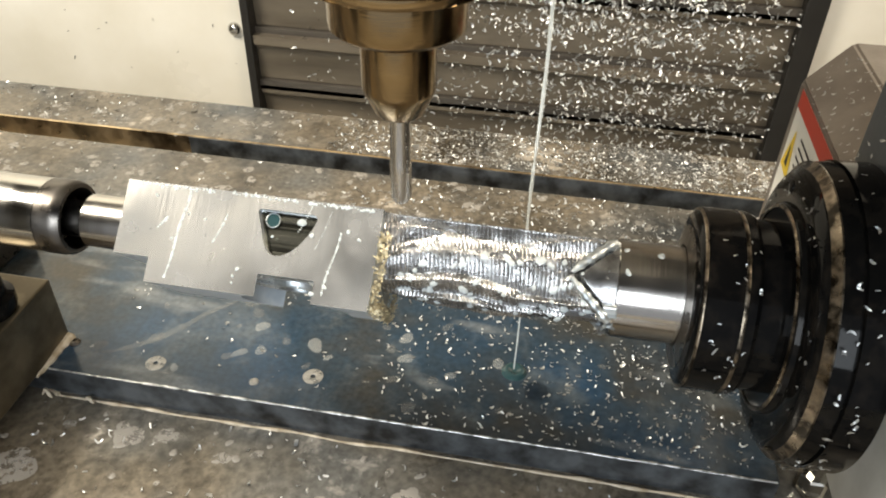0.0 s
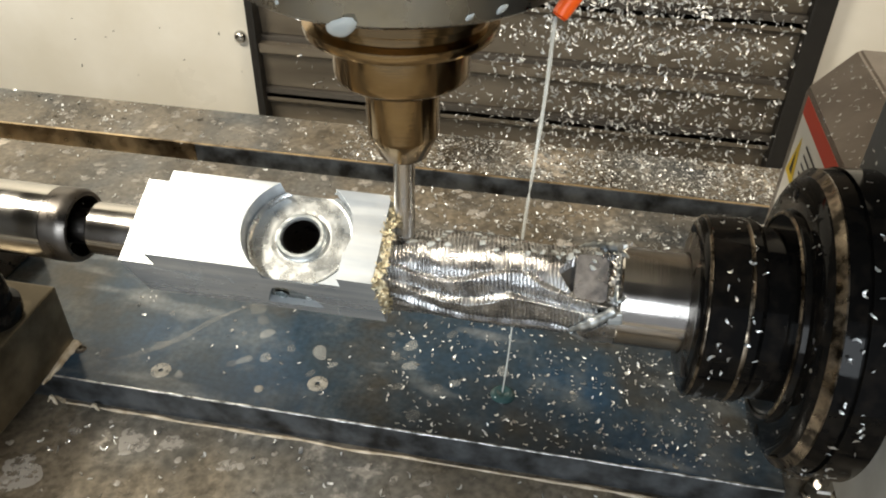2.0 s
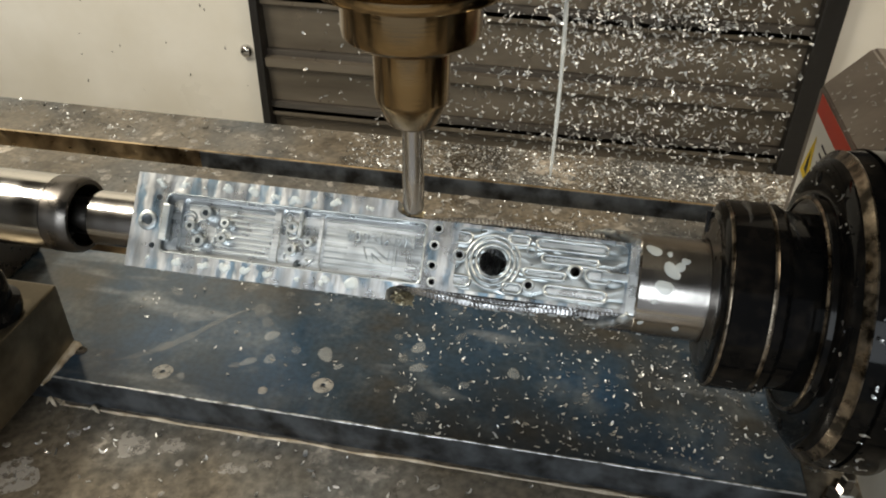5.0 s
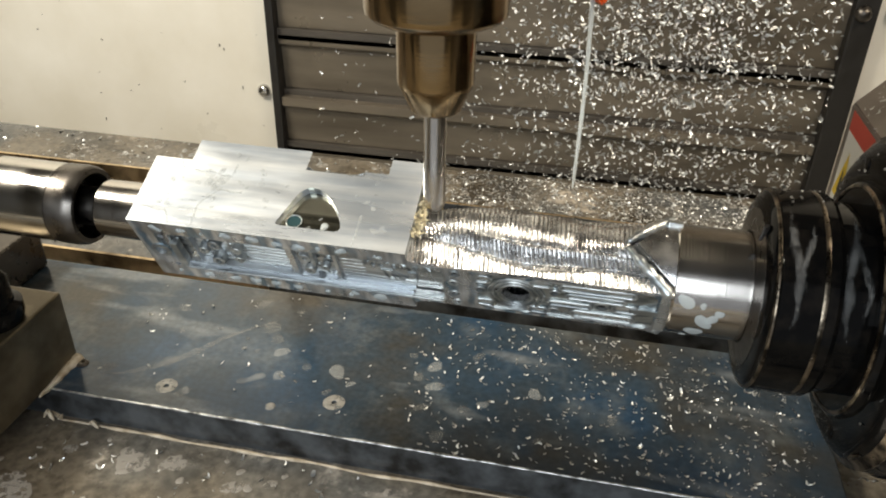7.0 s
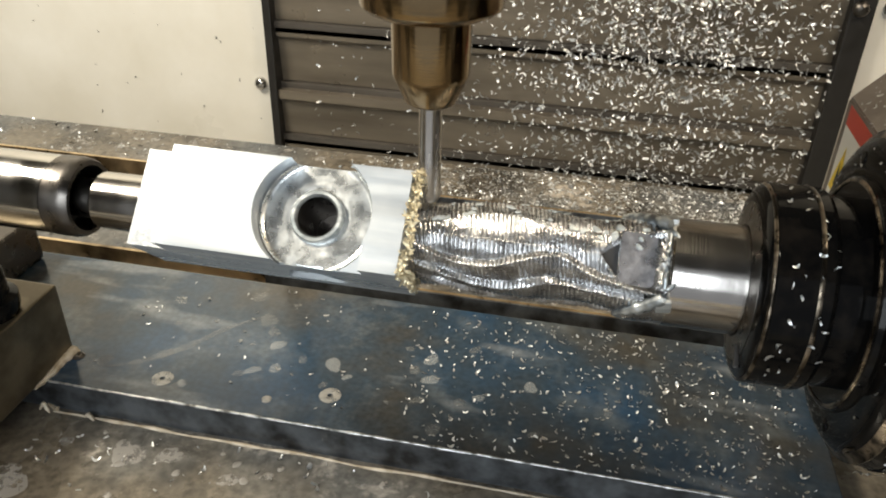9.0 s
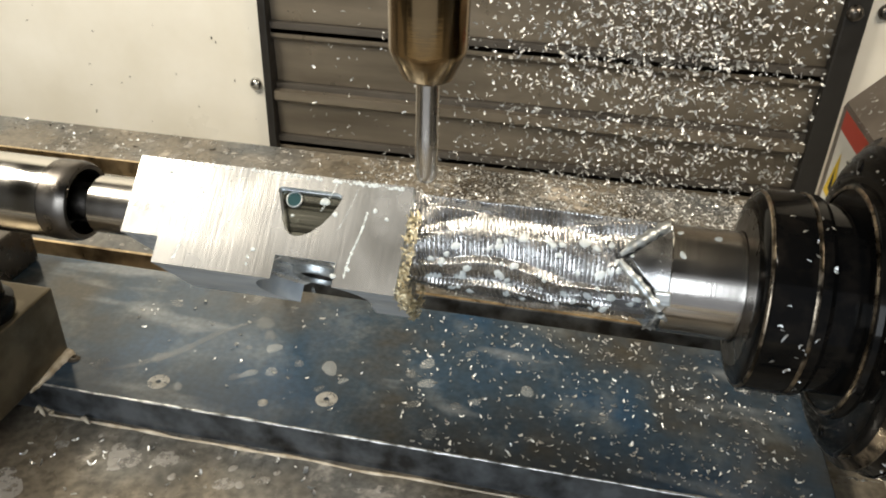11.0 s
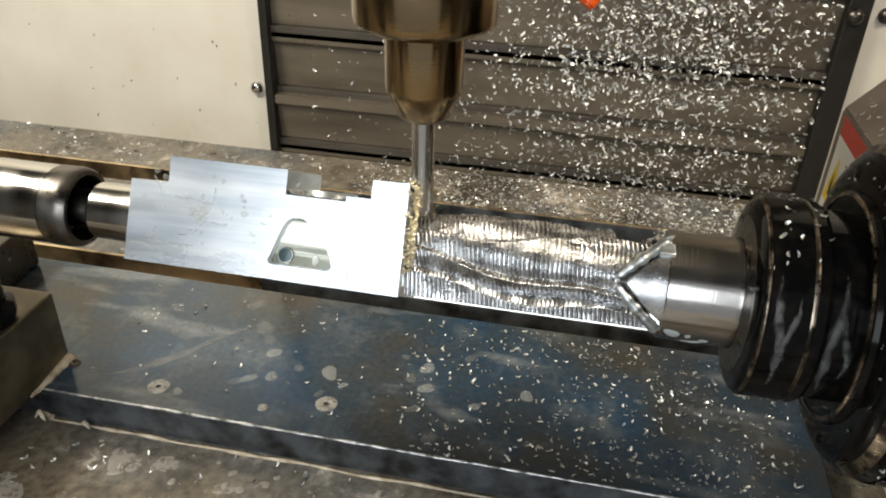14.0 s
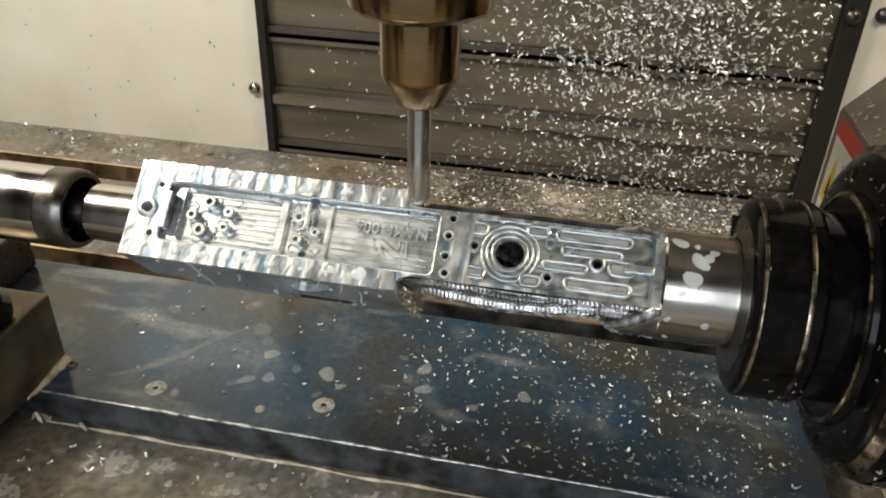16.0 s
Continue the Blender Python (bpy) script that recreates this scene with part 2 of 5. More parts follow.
    a = Mat("grey_casting", (0.3, 0.27, 0.24), 0.4)
    a.colour(a.ramp(a.noise(30, 6), [(0.3, (0.12, 0.1, 0.085)), (0.7, (0.21, 0.185, 0.16))])).bump(a.noise(400, 4), 0.2, 0.0006)
    M["casting"] = a.m
    a = Mat("slate_paint", (0.06, 0.07, 0.08), 0.35)
    a.colour(a.ramp(a.noise(25, 6), [(0.3, (0.045, 0.052, 0.06)), (0.7, (0.09, 0.1, 0.11))])).bump(a.noise(400, 4), 0.15, 0.0006)
    M["slate"] = a.m
    a = Mat("cream_paint", (0.5, 0.47, 0.4), 0.4)
    a.colour(a.ramp(a.noise(25, 6), [(0.3, (0.36, 0.33, 0.27)), (0.7, (0.6, 0.57, 0.5))]))
    M["cream"] = a.m
    a = Mat("bracket_steel", (0.3, 0.25, 0.18), 0.35, 0.8)
    a.colour(a.ramp(a.noise(40, 6), [(0.35, (0.08, 0.065, 0.042)), (0.65, (0.21, 0.175, 0.12))])).rough(a.ramp(a.noise(60, 5), [(0.3, 0.25), (0.7, 0.5)])).bump(a.noise(900, 3, (1, 0.1, 1)), 0.15, 0.0004)
    M["bracket"] = a.m
    a = Mat("chip_aluminium", (0.56, 0.575, 0.58), 0.42, 1.0)
    M["chip"] = a.m
    a = Mat("brassy_burr", (0.6, 0.54, 0.38), 0.45, 0.75)
    M["burr"] = a.m
    a = Mat("coolant_drop", (0.75, 0.8, 0.8), 0.06, 0.0, IOR=1.33, Alpha=0.5)
    M["drop"] = a.m
    a = Mat("coolant_foam", (0.72, 0.79, 0.8), 0.25, 0.0, Alpha=0.5)
    M["foam"] = a.m
    a = Mat("thin_foam", (0.52, 0.54, 0.53), 0.3, 0.0, Alpha=0.22)
    M["haze"] = a.m
    a = Mat("foam_streak", (0.45, 0.46, 0.45), 0.3, 0.0)
    a.put(a.p.inputs["Alpha"], a.ramp(a.noise(300, 4), [(0.35, 0.012), (0.65, 0.075)]))
    M["streak"] = a.m
    M["teal"] = Mat("standing_coolant", (0.025, 0.055, 0.06), 0.05).m
    a = Mat("dried_residue", (0.5, 0.44, 0.34), 0.45)
    a.colour(a.ramp(a.noise(120, 5), [(0.35, (0.3, 0.24, 0.16)), (0.65, (0.6, 0.53, 0.42))]))
    M["residue"] = a.m
    a = Mat("dried_spot", (0.3, 0.3, 0.28), 0.4, 0.0, Alpha=0.17)
    M["spot"] = a.m
    a = Mat("chalky_stain", (0.36, 0.34, 0.31), 0.45, 0.0)
    a.put(a.p.inputs["Alpha"], a.ramp(a.noise(260, 5), [(0.40, 0.05), (0.50, 0.62)]))
    M["stain"] = a.m
    a = Mat("pale_ring", (0.45, 0.43, 0.38), 0.4, 0.0)
    a.put(a.p.inputs["Alpha"], a.ramp(a.noise(180, 4), [(0.35, 0.3), (0.65, 0.7)]))
    M["ring"] = a.m
    # oily steel; the lamp's gold reflection is put into the base colour
    a = Mat("oily_lit_slot_steel", (0.6, 0.42, 0.22), 0.35, 1.0)
    a.colour(a.ramp(a.noise(14, 6, (1, 1, 1)), [(0.36, (0.14, 0.1, 0.06)), (0.5, (0.75, 0.58, 0.36))])).rough(a.ramp(a.noise(120, 4), [(0.3, 0.25), (0.7, 0.5)]))
    M["slot"] = a.m
    a = Mat("coolant_stream", (0.75, 0.8, 0.8), 0.05, 0.0, IOR=1.33, Transmission_Weight=0.3, Alpha=0.5)
    M["stream"] = a.m
    M["orange"] = Mat("orange_plastic", (0.85, 0.12, 0.015), 0.3).m
    M["red"] = Mat("red_print", (0.6, 0.05, 0.02), 0.4).m
    M["white"] = Mat("white_print", (0.8, 0.79, 0.74), 0.4).m
    M["yellow"] = Mat("yellow_print", (0.85, 0.6, 0.03), 0.4).m
    M["ink"] = Mat("black_print", (0.02, 0.02, 0.02), 0.5).m
    # near-black colour for the shade inside holes in the aluminium
    M["hole"] = Mat("hole_shade", (0.03, 0.03, 0.03), 0.5).m
    return M


M = make_materials()


# ---- mesh tools ----
def part(name, bm, material, parent=None, label="", smooth=None):
    """Links a bmesh as one mesh object, under a thing if given. smooth: the angle up to which edges are smooth."""
    me = bpy.data.meshes.new(name)
    bm.normal_update()
    if smooth is not None:
        for fc in bm.faces:
            fc.smooth = True
        for e in bm.edges:
            if len(e.link_faces) == 2 and e.calc_face_angle(0) > radians(smooth):
                e.smooth = False
    bm.to_mesh(me)
    bm.free()
    me.materials.append(M[material] if isinstance(material, str) else material)
    ob = new(name, me)
    if parent:
        ob.parent = parent
    if label:
        tagged(ob, label)
    return ob


def thing(name, m, label, category, group="", kind=""):
    ob = new(name)
    ob.empty_display_size = 0.01
    ob.matrix_world = m
    return tagged(ob, label, category, group, kind)


def box(x0, x1, y0, y1, z0, z1, bevel=0.0, seg=2):
    bm = bmesh.new()
    add_box(bm, x0, x1, y0, y1, z0, z1)
    if bevel:
        bmesh.ops.bevel(bm, geom=bm.edges[:], offset=bevel, segments=seg, affect="EDGES", profile=0.6)
    return bm


def add_box(bm, x0, x1, y0, y1, z0, z1):
    vs = [bm.verts.new((x, y, z)) for x in (x0, x1) for y in (y0, y1) for z in (z0, z1)]
    fs = [bm.faces.new([vs[k] for k in i]) for i in ((0, 1, 3, 2), (4, 6, 7, 5), (0, 4, 5, 1), (2, 3, 7, 6), (0, 2, 6, 4), (1, 5, 7, 3))]
    bmesh.ops.recalc_face_normals(bm, faces=fs)


AX = {"x": lambda r, h, c, s: (h, r * c, r * s), "z": lambda r, h, c, s: (r * c, r * s, h), "y": lambda r, h, c, s: (r * c, h, r * s)}


def lathe(profile, axis="x", n=64, bm=None, at=(0, 0, 0)):
    """A turned body: profile of (along the axis, radius). A radius of 0 closes the end."""
    bm = bm or bmesh.new()
    rings = []
    for h, r in profile:
        if r <= 1e-7:
            rings.append([bm.verts.new(Vector(AX[axis](0, h, 1, 0)) + Vector(at))])
        else:
            rings.append([bm.verts.new(Vector(AX[axis](r, h, math.cos(2 * math.pi * k / n), math.sin(2 * math.pi * k / n))) + Vector(at)) for k in range(n)])
    for a, b in zip(rings, rings[1:]):
        for k in range(n):
            j = (k + 1) % n
            q = [a[k % len(a)], a[j % len(a)], b[j % len(b)], b[k % len(b)]]
            u = list(dict.fromkeys(q))
            if len(u) > 2:
                bm.faces.new(u)
    bmesh.ops.recalc_face_normals(bm, faces=bm.faces[:])
    return bm


def prism(outline, lo, hi, axis="z", bevel=0.0):
    """A prism of a closed outline (pairs) between lo and hi along the axis."""
    put = {"z": lambda a, b, h: (a, b, h), "x": lambda a, b, h: (h, a, b), "y": lambda a, b, h: (a, h, b)}[axis]
    bm = bmesh.new()
    lower = [bm.verts.new(put(a, b, lo)) for a, b in outline]
    upper = [bm.verts.new(put(a, b, hi)) for a, b in outline]
    n = len(outline)
    bm.faces.new(lower[::-1])
    bm.faces.new(upper)
    for k in range(n):
        bm.faces.new([lower[k], lower[(k + 1) % n], upper[(k + 1) % n], upper[k]])
    bmesh.ops.recalc_face_normals(bm, faces=bm.faces[:])
    if bevel:
        bmesh.ops.bevel(bm, geom=bm.edges[:], offset=bevel, segments=2, affect="EDGES")
    return bm


def circle(cx, cy, r, n=40):
    return [(cx + r * math.cos(2 * math.pi * k / n), cy + r * math.sin(2 * math.pi * k / n)) for k in range(n)]


def rounded(x0, x1, y0, y1, r, n=6):
    """Outline of a rectangle with round corners."""
    out = []
    for cx, cy, a0 in ((x1 - r, y1 - r, 0), (x0 + r, y1 - r, 90), (x0 + r, y0 + r, 180), (x1 - r, y0 + r, 270)):
        for k in range(n + 1):
            a = radians(a0 + 90 * k / n)
            out.append((cx + r * math.cos(a), cy + r * math.sin(a)))
    return out


def carve(ob, cutters):
    """Cuts the bmeshes out of ob for good."""
    bpy.context.view_layer.update()
    for bm in cutters:
        me = bpy.data.meshes.new("cutter")
        bm.to_mesh(me)
        bm.free()
        c = new("cutter", me)
        c.matrix_world = ob.matrix_world
        mod = ob.modifiers.new("cut", "BOOLEAN")
        mod.operation, mod.object, mod.solver = "DIFFERENCE", c, "EXACT"
        bpy.context.view_layer.update()
        done = bpy.data.meshes.new_from_object(ob.evaluated_get(bpy.context.evaluated_depsgraph_get()))
        ob.modifiers.clear()
        old, ob.data = ob.data, done
        bpy.data.meshes.remove(old)
        bpy.data.objects.remove(c)
        bpy.data.meshes.remove(me)


def tube(points, r, n=8, closed=False, bm=None):
    """A round bar along points."""
    bm = bm or bmesh.new()
    pts = [Vector(p) for p in points]
    rings = []
    for i, p in enumerate(pts):
        a = pts[i - 1] if (i or closed) else p
        b = pts[(i + 1) % len(pts)] if (i < len(pts) - 1 or closed) else p
        d = (b - a).normalized()
        s = d.orthogonal().normalized() if abs(d.z) > 0.95 else d.cross(Vector((0, 0, 1))).normalized()
        w = s.cross(d)
        rr = r[i] if isinstance(r, (list, tuple)) else r
        rings.append([bm.verts.new(p + rr * (math.cos(2 * math.pi * k / n) * s + math.sin(2 * math.pi * k / n) * w)) for k in range(n)])
    for a, b in list(zip(rings, rings[1:])) + ([(rings[-1], rings[0])] if closed else []):
        for k in range(n):
            bm.faces.new([a[k], a[(k + 1) % n], b[(k + 1) % n], b[k]])
    if not closed:
        bm.faces.new(rings[0][::-1])
        bm.faces.new(rings[-1])
    bmesh.ops.recalc_face_normals(bm, faces=bm.faces[:])
    return bm


def flakes(places, rng, size=(0.0015, 0.004), lift=0.0003):
    """Curled shavings at (place, normal) pairs as one mesh."""
    verts, faces = [], []
    for p, nrm in places:
        nrm = Vector(nrm).normalized()
        s = nrm.orthogonal().normalized()
        s.rotate(Matrix.Rotation(rng.uniform(0, 6.283), 3, nrm))
        w = nrm.cross(s)
        L = rng.uniform(*size) * (0.6 + 0.4 * rng.random())
        wd = L * rng.uniform(0.14, 0.44)
        curl, k, tw = rng.uniform(0.2, 2.0), 4, rng.uniform(-0.7, 0.7)
        bend = rng.uniform(-0.9, 0.9) * abs(rng.uniform(-0.9, 0.9)) * L * 0.5
        base = len(verts)
        for i in range(k + 1):
            t = i / k - 0.5
            c = Vector(p) + s * (math.sin(curl * t) / curl * L) + nrm * (lift + (1 - math.cos(curl * t)) / curl * L) + w * (bend * (t * t * 4))
            e = (w * math.cos(tw * t * 3) + nrm * abs(math.sin(tw * t * 3))) * wd * (0.5 if abs(t) < 0.4 else 0.3)
            verts += [c - e, c + e]
        for i in range(k):
            a = base + 2 * i
            faces.append((a, a + 1, a + 3, a + 2))
    me = bpy.data.meshes.new("flakes")
    me.from_pydata([tuple(q) for q in verts], [], faces)
    return me


def chips(name, places, seed, label, parent=None, material="chip", size=(0.0015, 0.004)):
    me = flakes(places, random.Random(seed), size)
    me.materials.append(M[material])
    ob = new(name, me)
    tagged(ob, label, "" if parent else "metal chips", "", "stuff")
    if parent:
        ob.parent = parent
    return ob


def domes(name, spots, material, label, parent=None, category="drops", n=12, along=None):
    """Flattened drops at (place, normal, radius, height) as one mesh, each with an uneven rim."""
    rng = random.Random(len(spots) + 5)
    verts, faces = [], []
    for p, nrm, r, h in spots:
        nrm = Vector(nrm).normalized()
        s = nrm.orthogonal().normalized()
        w = nrm.cross(s)
        sx, sy, ph = rng.uniform(0.7, 1.3), rng.uniform(0.7, 1.2), rng.uniform(0, 6.28)
        if along:
            w = (Vector(along) - nrm * nrm.dot(Vector(along))).normalized()
            s = w.cross(nrm)
            sx *= 2.6
        base = len(verts)
        for rr, hh in ((1.0, 0.0), (0.85, 0.6), (0.5, 0.92)):
            for k in range(n):
                a = 2 * math.pi * k / n
                wob = 1 + 0.14 * math.sin(2 * a + ph) + 0.08 * math.sin(3 * a + 2 * ph)
                verts.append(tuple(Vector(p) + s * (r * rr * wob * sx * math.cos(a)) + w * (r * rr * wob * sy * math.sin(a)) + nrm * (h * hh + 0.00005)))
        verts.append(tuple(Vector(p) + nrm * h))
        for q in range(2):
            for k in range(n):
                j = (k + 1) % n
                faces.append((base + q * n + k, base + q * n + j, base + q * n + n + j, base + q * n + n + k))
        for k in range(n):
            faces.append((base + 2 * n + k, base + 2 * n + (k + 1) % n, base + 3 * n))
    me = bpy.data.meshes.new(name)
    me.from_pydata(verts, [], faces)
    for fc in me.polygons:
        fc.use_smooth = True
    me.materials.append(M[material])
    ob = new(name, me)
    tagged(ob, label, "" if parent else category, "", "stuff")
    if parent:
        ob.parent = parent
    return ob


# ---- machine enclosure ----
def enclosure():
    WY = 0.7
    bm = box(-1.3, -0.354, WY, WY + 0.02, -0.6, 1.1)
    w = tagged(part("wall_north_west", bm, "enamel"), "cream-white enamelled sheet panel with coolant splashes", "wall", "", "structure")
    bm = lathe([(-0.008, 0.0), (-0.0075, 0.004), (-0.005, 0.0075), (-0.001, 0.009), (0.0, 0.009)], "y", 24, at=(-0.3705, WY, -0.0868))
    part("screw_head", bm, "steel", w, "domed steel screw head", 40)
    bm = box(0.352, 1.3, WY, WY + 0.02, -0.6, 1.1)
    w2 = tagged(part("wall_north_east", bm, "enamel"), "cream-white enamelled sheet panel behind rotary unit", "wall", "", "structure")
    for x, z in ((0.372, 0.067), (0.336, 0.067)):
        bm = lathe([(-0.008, 0.0), (-0.0075, 0.004), (-0.005, 0.0075), (-0.001, 0.009), (0.0, 0.009)], "y", 24, at=(x, WY - (0.0 if x > 0.36 else 0.016), z))
        part("screw_head", bm, "darksteel", w2, "dark screw head", 40)
    # telescoping cover: stepped horizontal sheets between black wiper strips
    cover = thing("way_cover", pose(0, 0, 0), "dark grey telescoping steel way cover spattered with chips", "way cover", "", "structure")
    edges = [1.1, 0.76, 0.46, 0.24, 0.1, -0.004, -0.086, -0.158, -0.215, -0.27, -0.6]
    for k, (hi, lo) in enumerate(zip(edges, edges[1:])):
        y = WY + 0.006 * (k % 2) + 0.002
        out = [(y, lo + 0.004), (y - 0.004, hi - 0.022), (y - 0.012, hi - 0.016), (y - 0.012, hi - 0.004), (y + 0.02, hi - 0.004), (y + 0.02, lo + 0.004)]
        part("cover_sheet", prism(out, -0.343, 0.327, "x", 0.0008), "cover", cover, "", 30)
        part("wiper_lip", box(-0.343, 0.327, y - 0.006, y + 0.02, lo - 0.0105, lo + 0.0035), "wiper", cover, "black wiper lip")
    for x0, x1 in ((-0.354, -0.343), (0.327, 0.352)):
        part("side_rail", box(x0, x1, WY - 0.014, WY + 0.02, -0.6, 1.1, 0.002), "rubber", cover, "black side rail")
    # unseen sheets added round the view; dark ones cut fill, white ones bounce light
    for name, b in (("wall_west", (-1.32, -1.3, -1.0, WY + 0.02, -0.6, 1.1)), ("wall_east", (1.3, 1.32, -1.0, WY + 0.02, -0.6, 1.1)),
                    ("ceiling", (-1.32, 1.32, -1.0, WY + 0.02, 1.1, 1.12)), ("floor", (-1.32, 1.32, -1.0, WY + 0.02, -0.62, -0.6)),
                    ("wall_south_low", (-1.32, 1.32, -1.02, -1.0, -0.6, -0.30)), ("wall_south_high", (-1.32, 1.32, -1.02, -1.0, 1.0, 1.1)),
                    ("wall_south_west", (-1.32, -0.7, -1.02, -1.0, -0.30, 1.0)), ("wall_south_east", (0.7, 1.32, -1.02, -1.0, -0.30, 1.0))):
        tagged(part(name, box(*b), "enamel" if name in ("floor", "wall_south_low") else "darksheet"), "unseen enclosure sheet, toned to shape light and reflections", "ceiling" if name == "ceiling" else "wall", "", "structure")


def machine_table():
    t = thing("machine_table", pose(0, 0, 0), "stained wet cast-iron machine table with tee slots", "machine table", "", "structure")
    slots = [(-0.128, -0.108), (0.152, 0.172), (0.281, 0.306)]
    y, back = -0.26, 0.369
    for a, b in slots + [(back, back)]:
        part("table_rib", box(-1.0, 1.0, y, a, TABLE - 0.022, TABLE, 0.0012), "table", t)
        y = b
    part("table_body", box(-1.0, 1.0, -0.258, back - 0.002, TABLE - 0.09, TABLE - 0.0225), "table", t)
    for a, b in slots[1:]:
        bm = bmesh.new()
        add_box(bm, -1.0, 1.0, b - 0.0012, b + 0.0012, TABLE - 0.021, TABLE + 0.0006)
        part("slot_edge", bm, "slot", t, "oily slot edge with tan lamp reflection in its colour")
        # dark strip added for the shade in the right part of the slot
        bm = bmesh.new()
        add_box(bm, (-0.135 if a < 0.2 else -0.24), 1.0, b - 0.0024, b - 0.0013, TABLE - 0.021, TABLE + 0.0004)
        part("slot_shade", bm, "plateedge", t, "dark strip for the shade on the slot wall")
    return t


def sub_plate():
    p = thing("sub_plate", pose(0, 0, 0), "dark blued steel fixture plate wet with coolant, bolted to table", "fixture plate")
    body = part("plate_body", box(-0.34, 0.199, 0.0198, 0.132, TABLE, -0.0008, 0.0), "plateedge", p)
    top = part("plate_top", box(-0.34, 0.1985, 0.0203, 0.1315, -0.0016, 0.0, 0.0004), "plate", p, "blued steel top face")
    holes = [(-0.1322, 0.0350), (-0.0438, 0.0425)]
    for x, y in holes:
        carve(top, [prism(circle(x, y, 0.0013, 20), -0.01, 0.01)])
    for x, y in holes:
        bm = lathe([(0.0001, 0.0014), (0.0003, 0.0017), (0.0004, 0.0036), (0.0003, 0.0048), (0.0001, 0.0056)], "z", 28, at=(x, y, 0))
        part("hole_rim", bm, "ring", p, "pale residue ring round bolt hole", 60)
    bm = lathe([(0.0001, 0.0027), (0.0006, 0.0021), (0.0008, 0.0008), (0.0007, 0.0)], "z", 20, at=(-0.0740, 0.0325, 0))
    part("residue_blob", bm, "ring", p, "small pale blob of residue", 60)
    # pale rounds where drops have dried
    sp = [((x, y, 0.0), (0, 0, 1), r, 0.0003) for x, y, r in (
        (-0.085, 0.075, 0.0042), (-0.05, 0.066, 0.005), (-0.079, 0.056, 0.003), (-0.09, 0.052, 0.0034), (-0.04, 0.058, 0.0024),
        (-0.121, 0.034, 0.0026), (0.0, 0.082, 0.0042), (0.003, 0.066, 0.0044), (0.03, 0.058, 0.0034), (0.055, 0.072, 0.004))]
    domes("dried_coolant", sp, "haze", "pale rounds of dried coolant", p, n=20)
    # worn front edge; its bright highlight is put into the colour as well
    pts = [(x * 0.004 - 0.19, 0.0200 + 0.0003 * noise.noise((x * 0.2, 0, 0)), -0.0004) for x in range(98)]
    part("worn_edge", tube(pts, [0.0005 + 0.0008 * abs(noise.noise((k * 0.3, 7, 0))) for k in range(len(pts))], 6), "edgewear", p, "worn front edge with its highlight in the colour", 60)
    return p


def foot_bead():
    pts = [(x * 0.004 - 0.187, 0.0168 + 0.0012 * noise.noise((x * 0.13, 0, 5)), TABLE + 0.0001) for x in range(98)]
    bm = tube(pts, [0.0005 + 0.0016 * abs(noise.noise((k * 0.17, 2, 0))) for k in range(len(pts))], 8)
    tagged(part("foot_line", bm, "residue", None, "", 60), "cream line along foot of plate", "residue", "", "stuff")


# ---- tail stock side ----
def bracket():
    b = thing("support_block", pose(-0.245, 0.0, 0), "oily bare steel support block beside fixture plate", "support block")
    part("block_body", box(-0.055, 0.055, -0.1, 0.0455, 0.0002, 0.0425, 0.0012), "bracket", b)
    bm = lathe([(0.0425, 0.013), (0.0465, 0.0145), (0.052, 0.0145), (0.0535, 0.011), (0.066, 0.0105), (0.07, 0.008), (0.071, 0.0)], "z", 32, at=(0.040, 0.016, 0))
    part("clamp_bolt", bm, "black", b, "black clamp bolt with flange", 30)
    rng = random.Random(12)
    pts = [(0.0558 + rng.uniform(-0.0004, 0.0008), 0.0445 - 0.0025 * k, 0.0008) for k in range(14)]
    part("dirt_bead", tube(pts, [0.0032 - 0.0002 * k + 0.0004 * rng.random() for k in range(len(pts))], 8), "residue", b, "caked cream residue at foot", 60)
    bm = lathe([(0.0004, 0.0), (0.0012, 0.0008), (0.0014, 0.0022), (0.0004, 0.0034)], "z", 16, at=(0.0605, 0.041, 0))
    part("set_screw", bm, "darksteel", b, "small dark screw", 40)
    # packed swarf where the block meets the plate's front corner
    bm = bmesh.new()
    for x0, y0, z0, h in ((0.0555, 0.011, 0.006, 0.004), (0.0585, 0.014, 0.008, -0.004), (0.0765, 0.0155, 0.001, 0.002)):
        pts = [Vector((x0 + 0.0065 * q / 5, y0 + 0.001 * math.sin(q), TABLE + z0 + h * math.sin(q * 0.63))) for q in range(6)]
        tube(pts, [0.0004, 0.0009, 0.0012, 0.0010, 0.0011, 0.0004], 6, False, bm)
    tagged(part("packed_swarf", bm, "residue", b, "packed tan swarf", 60), "", "", "", "stuff")


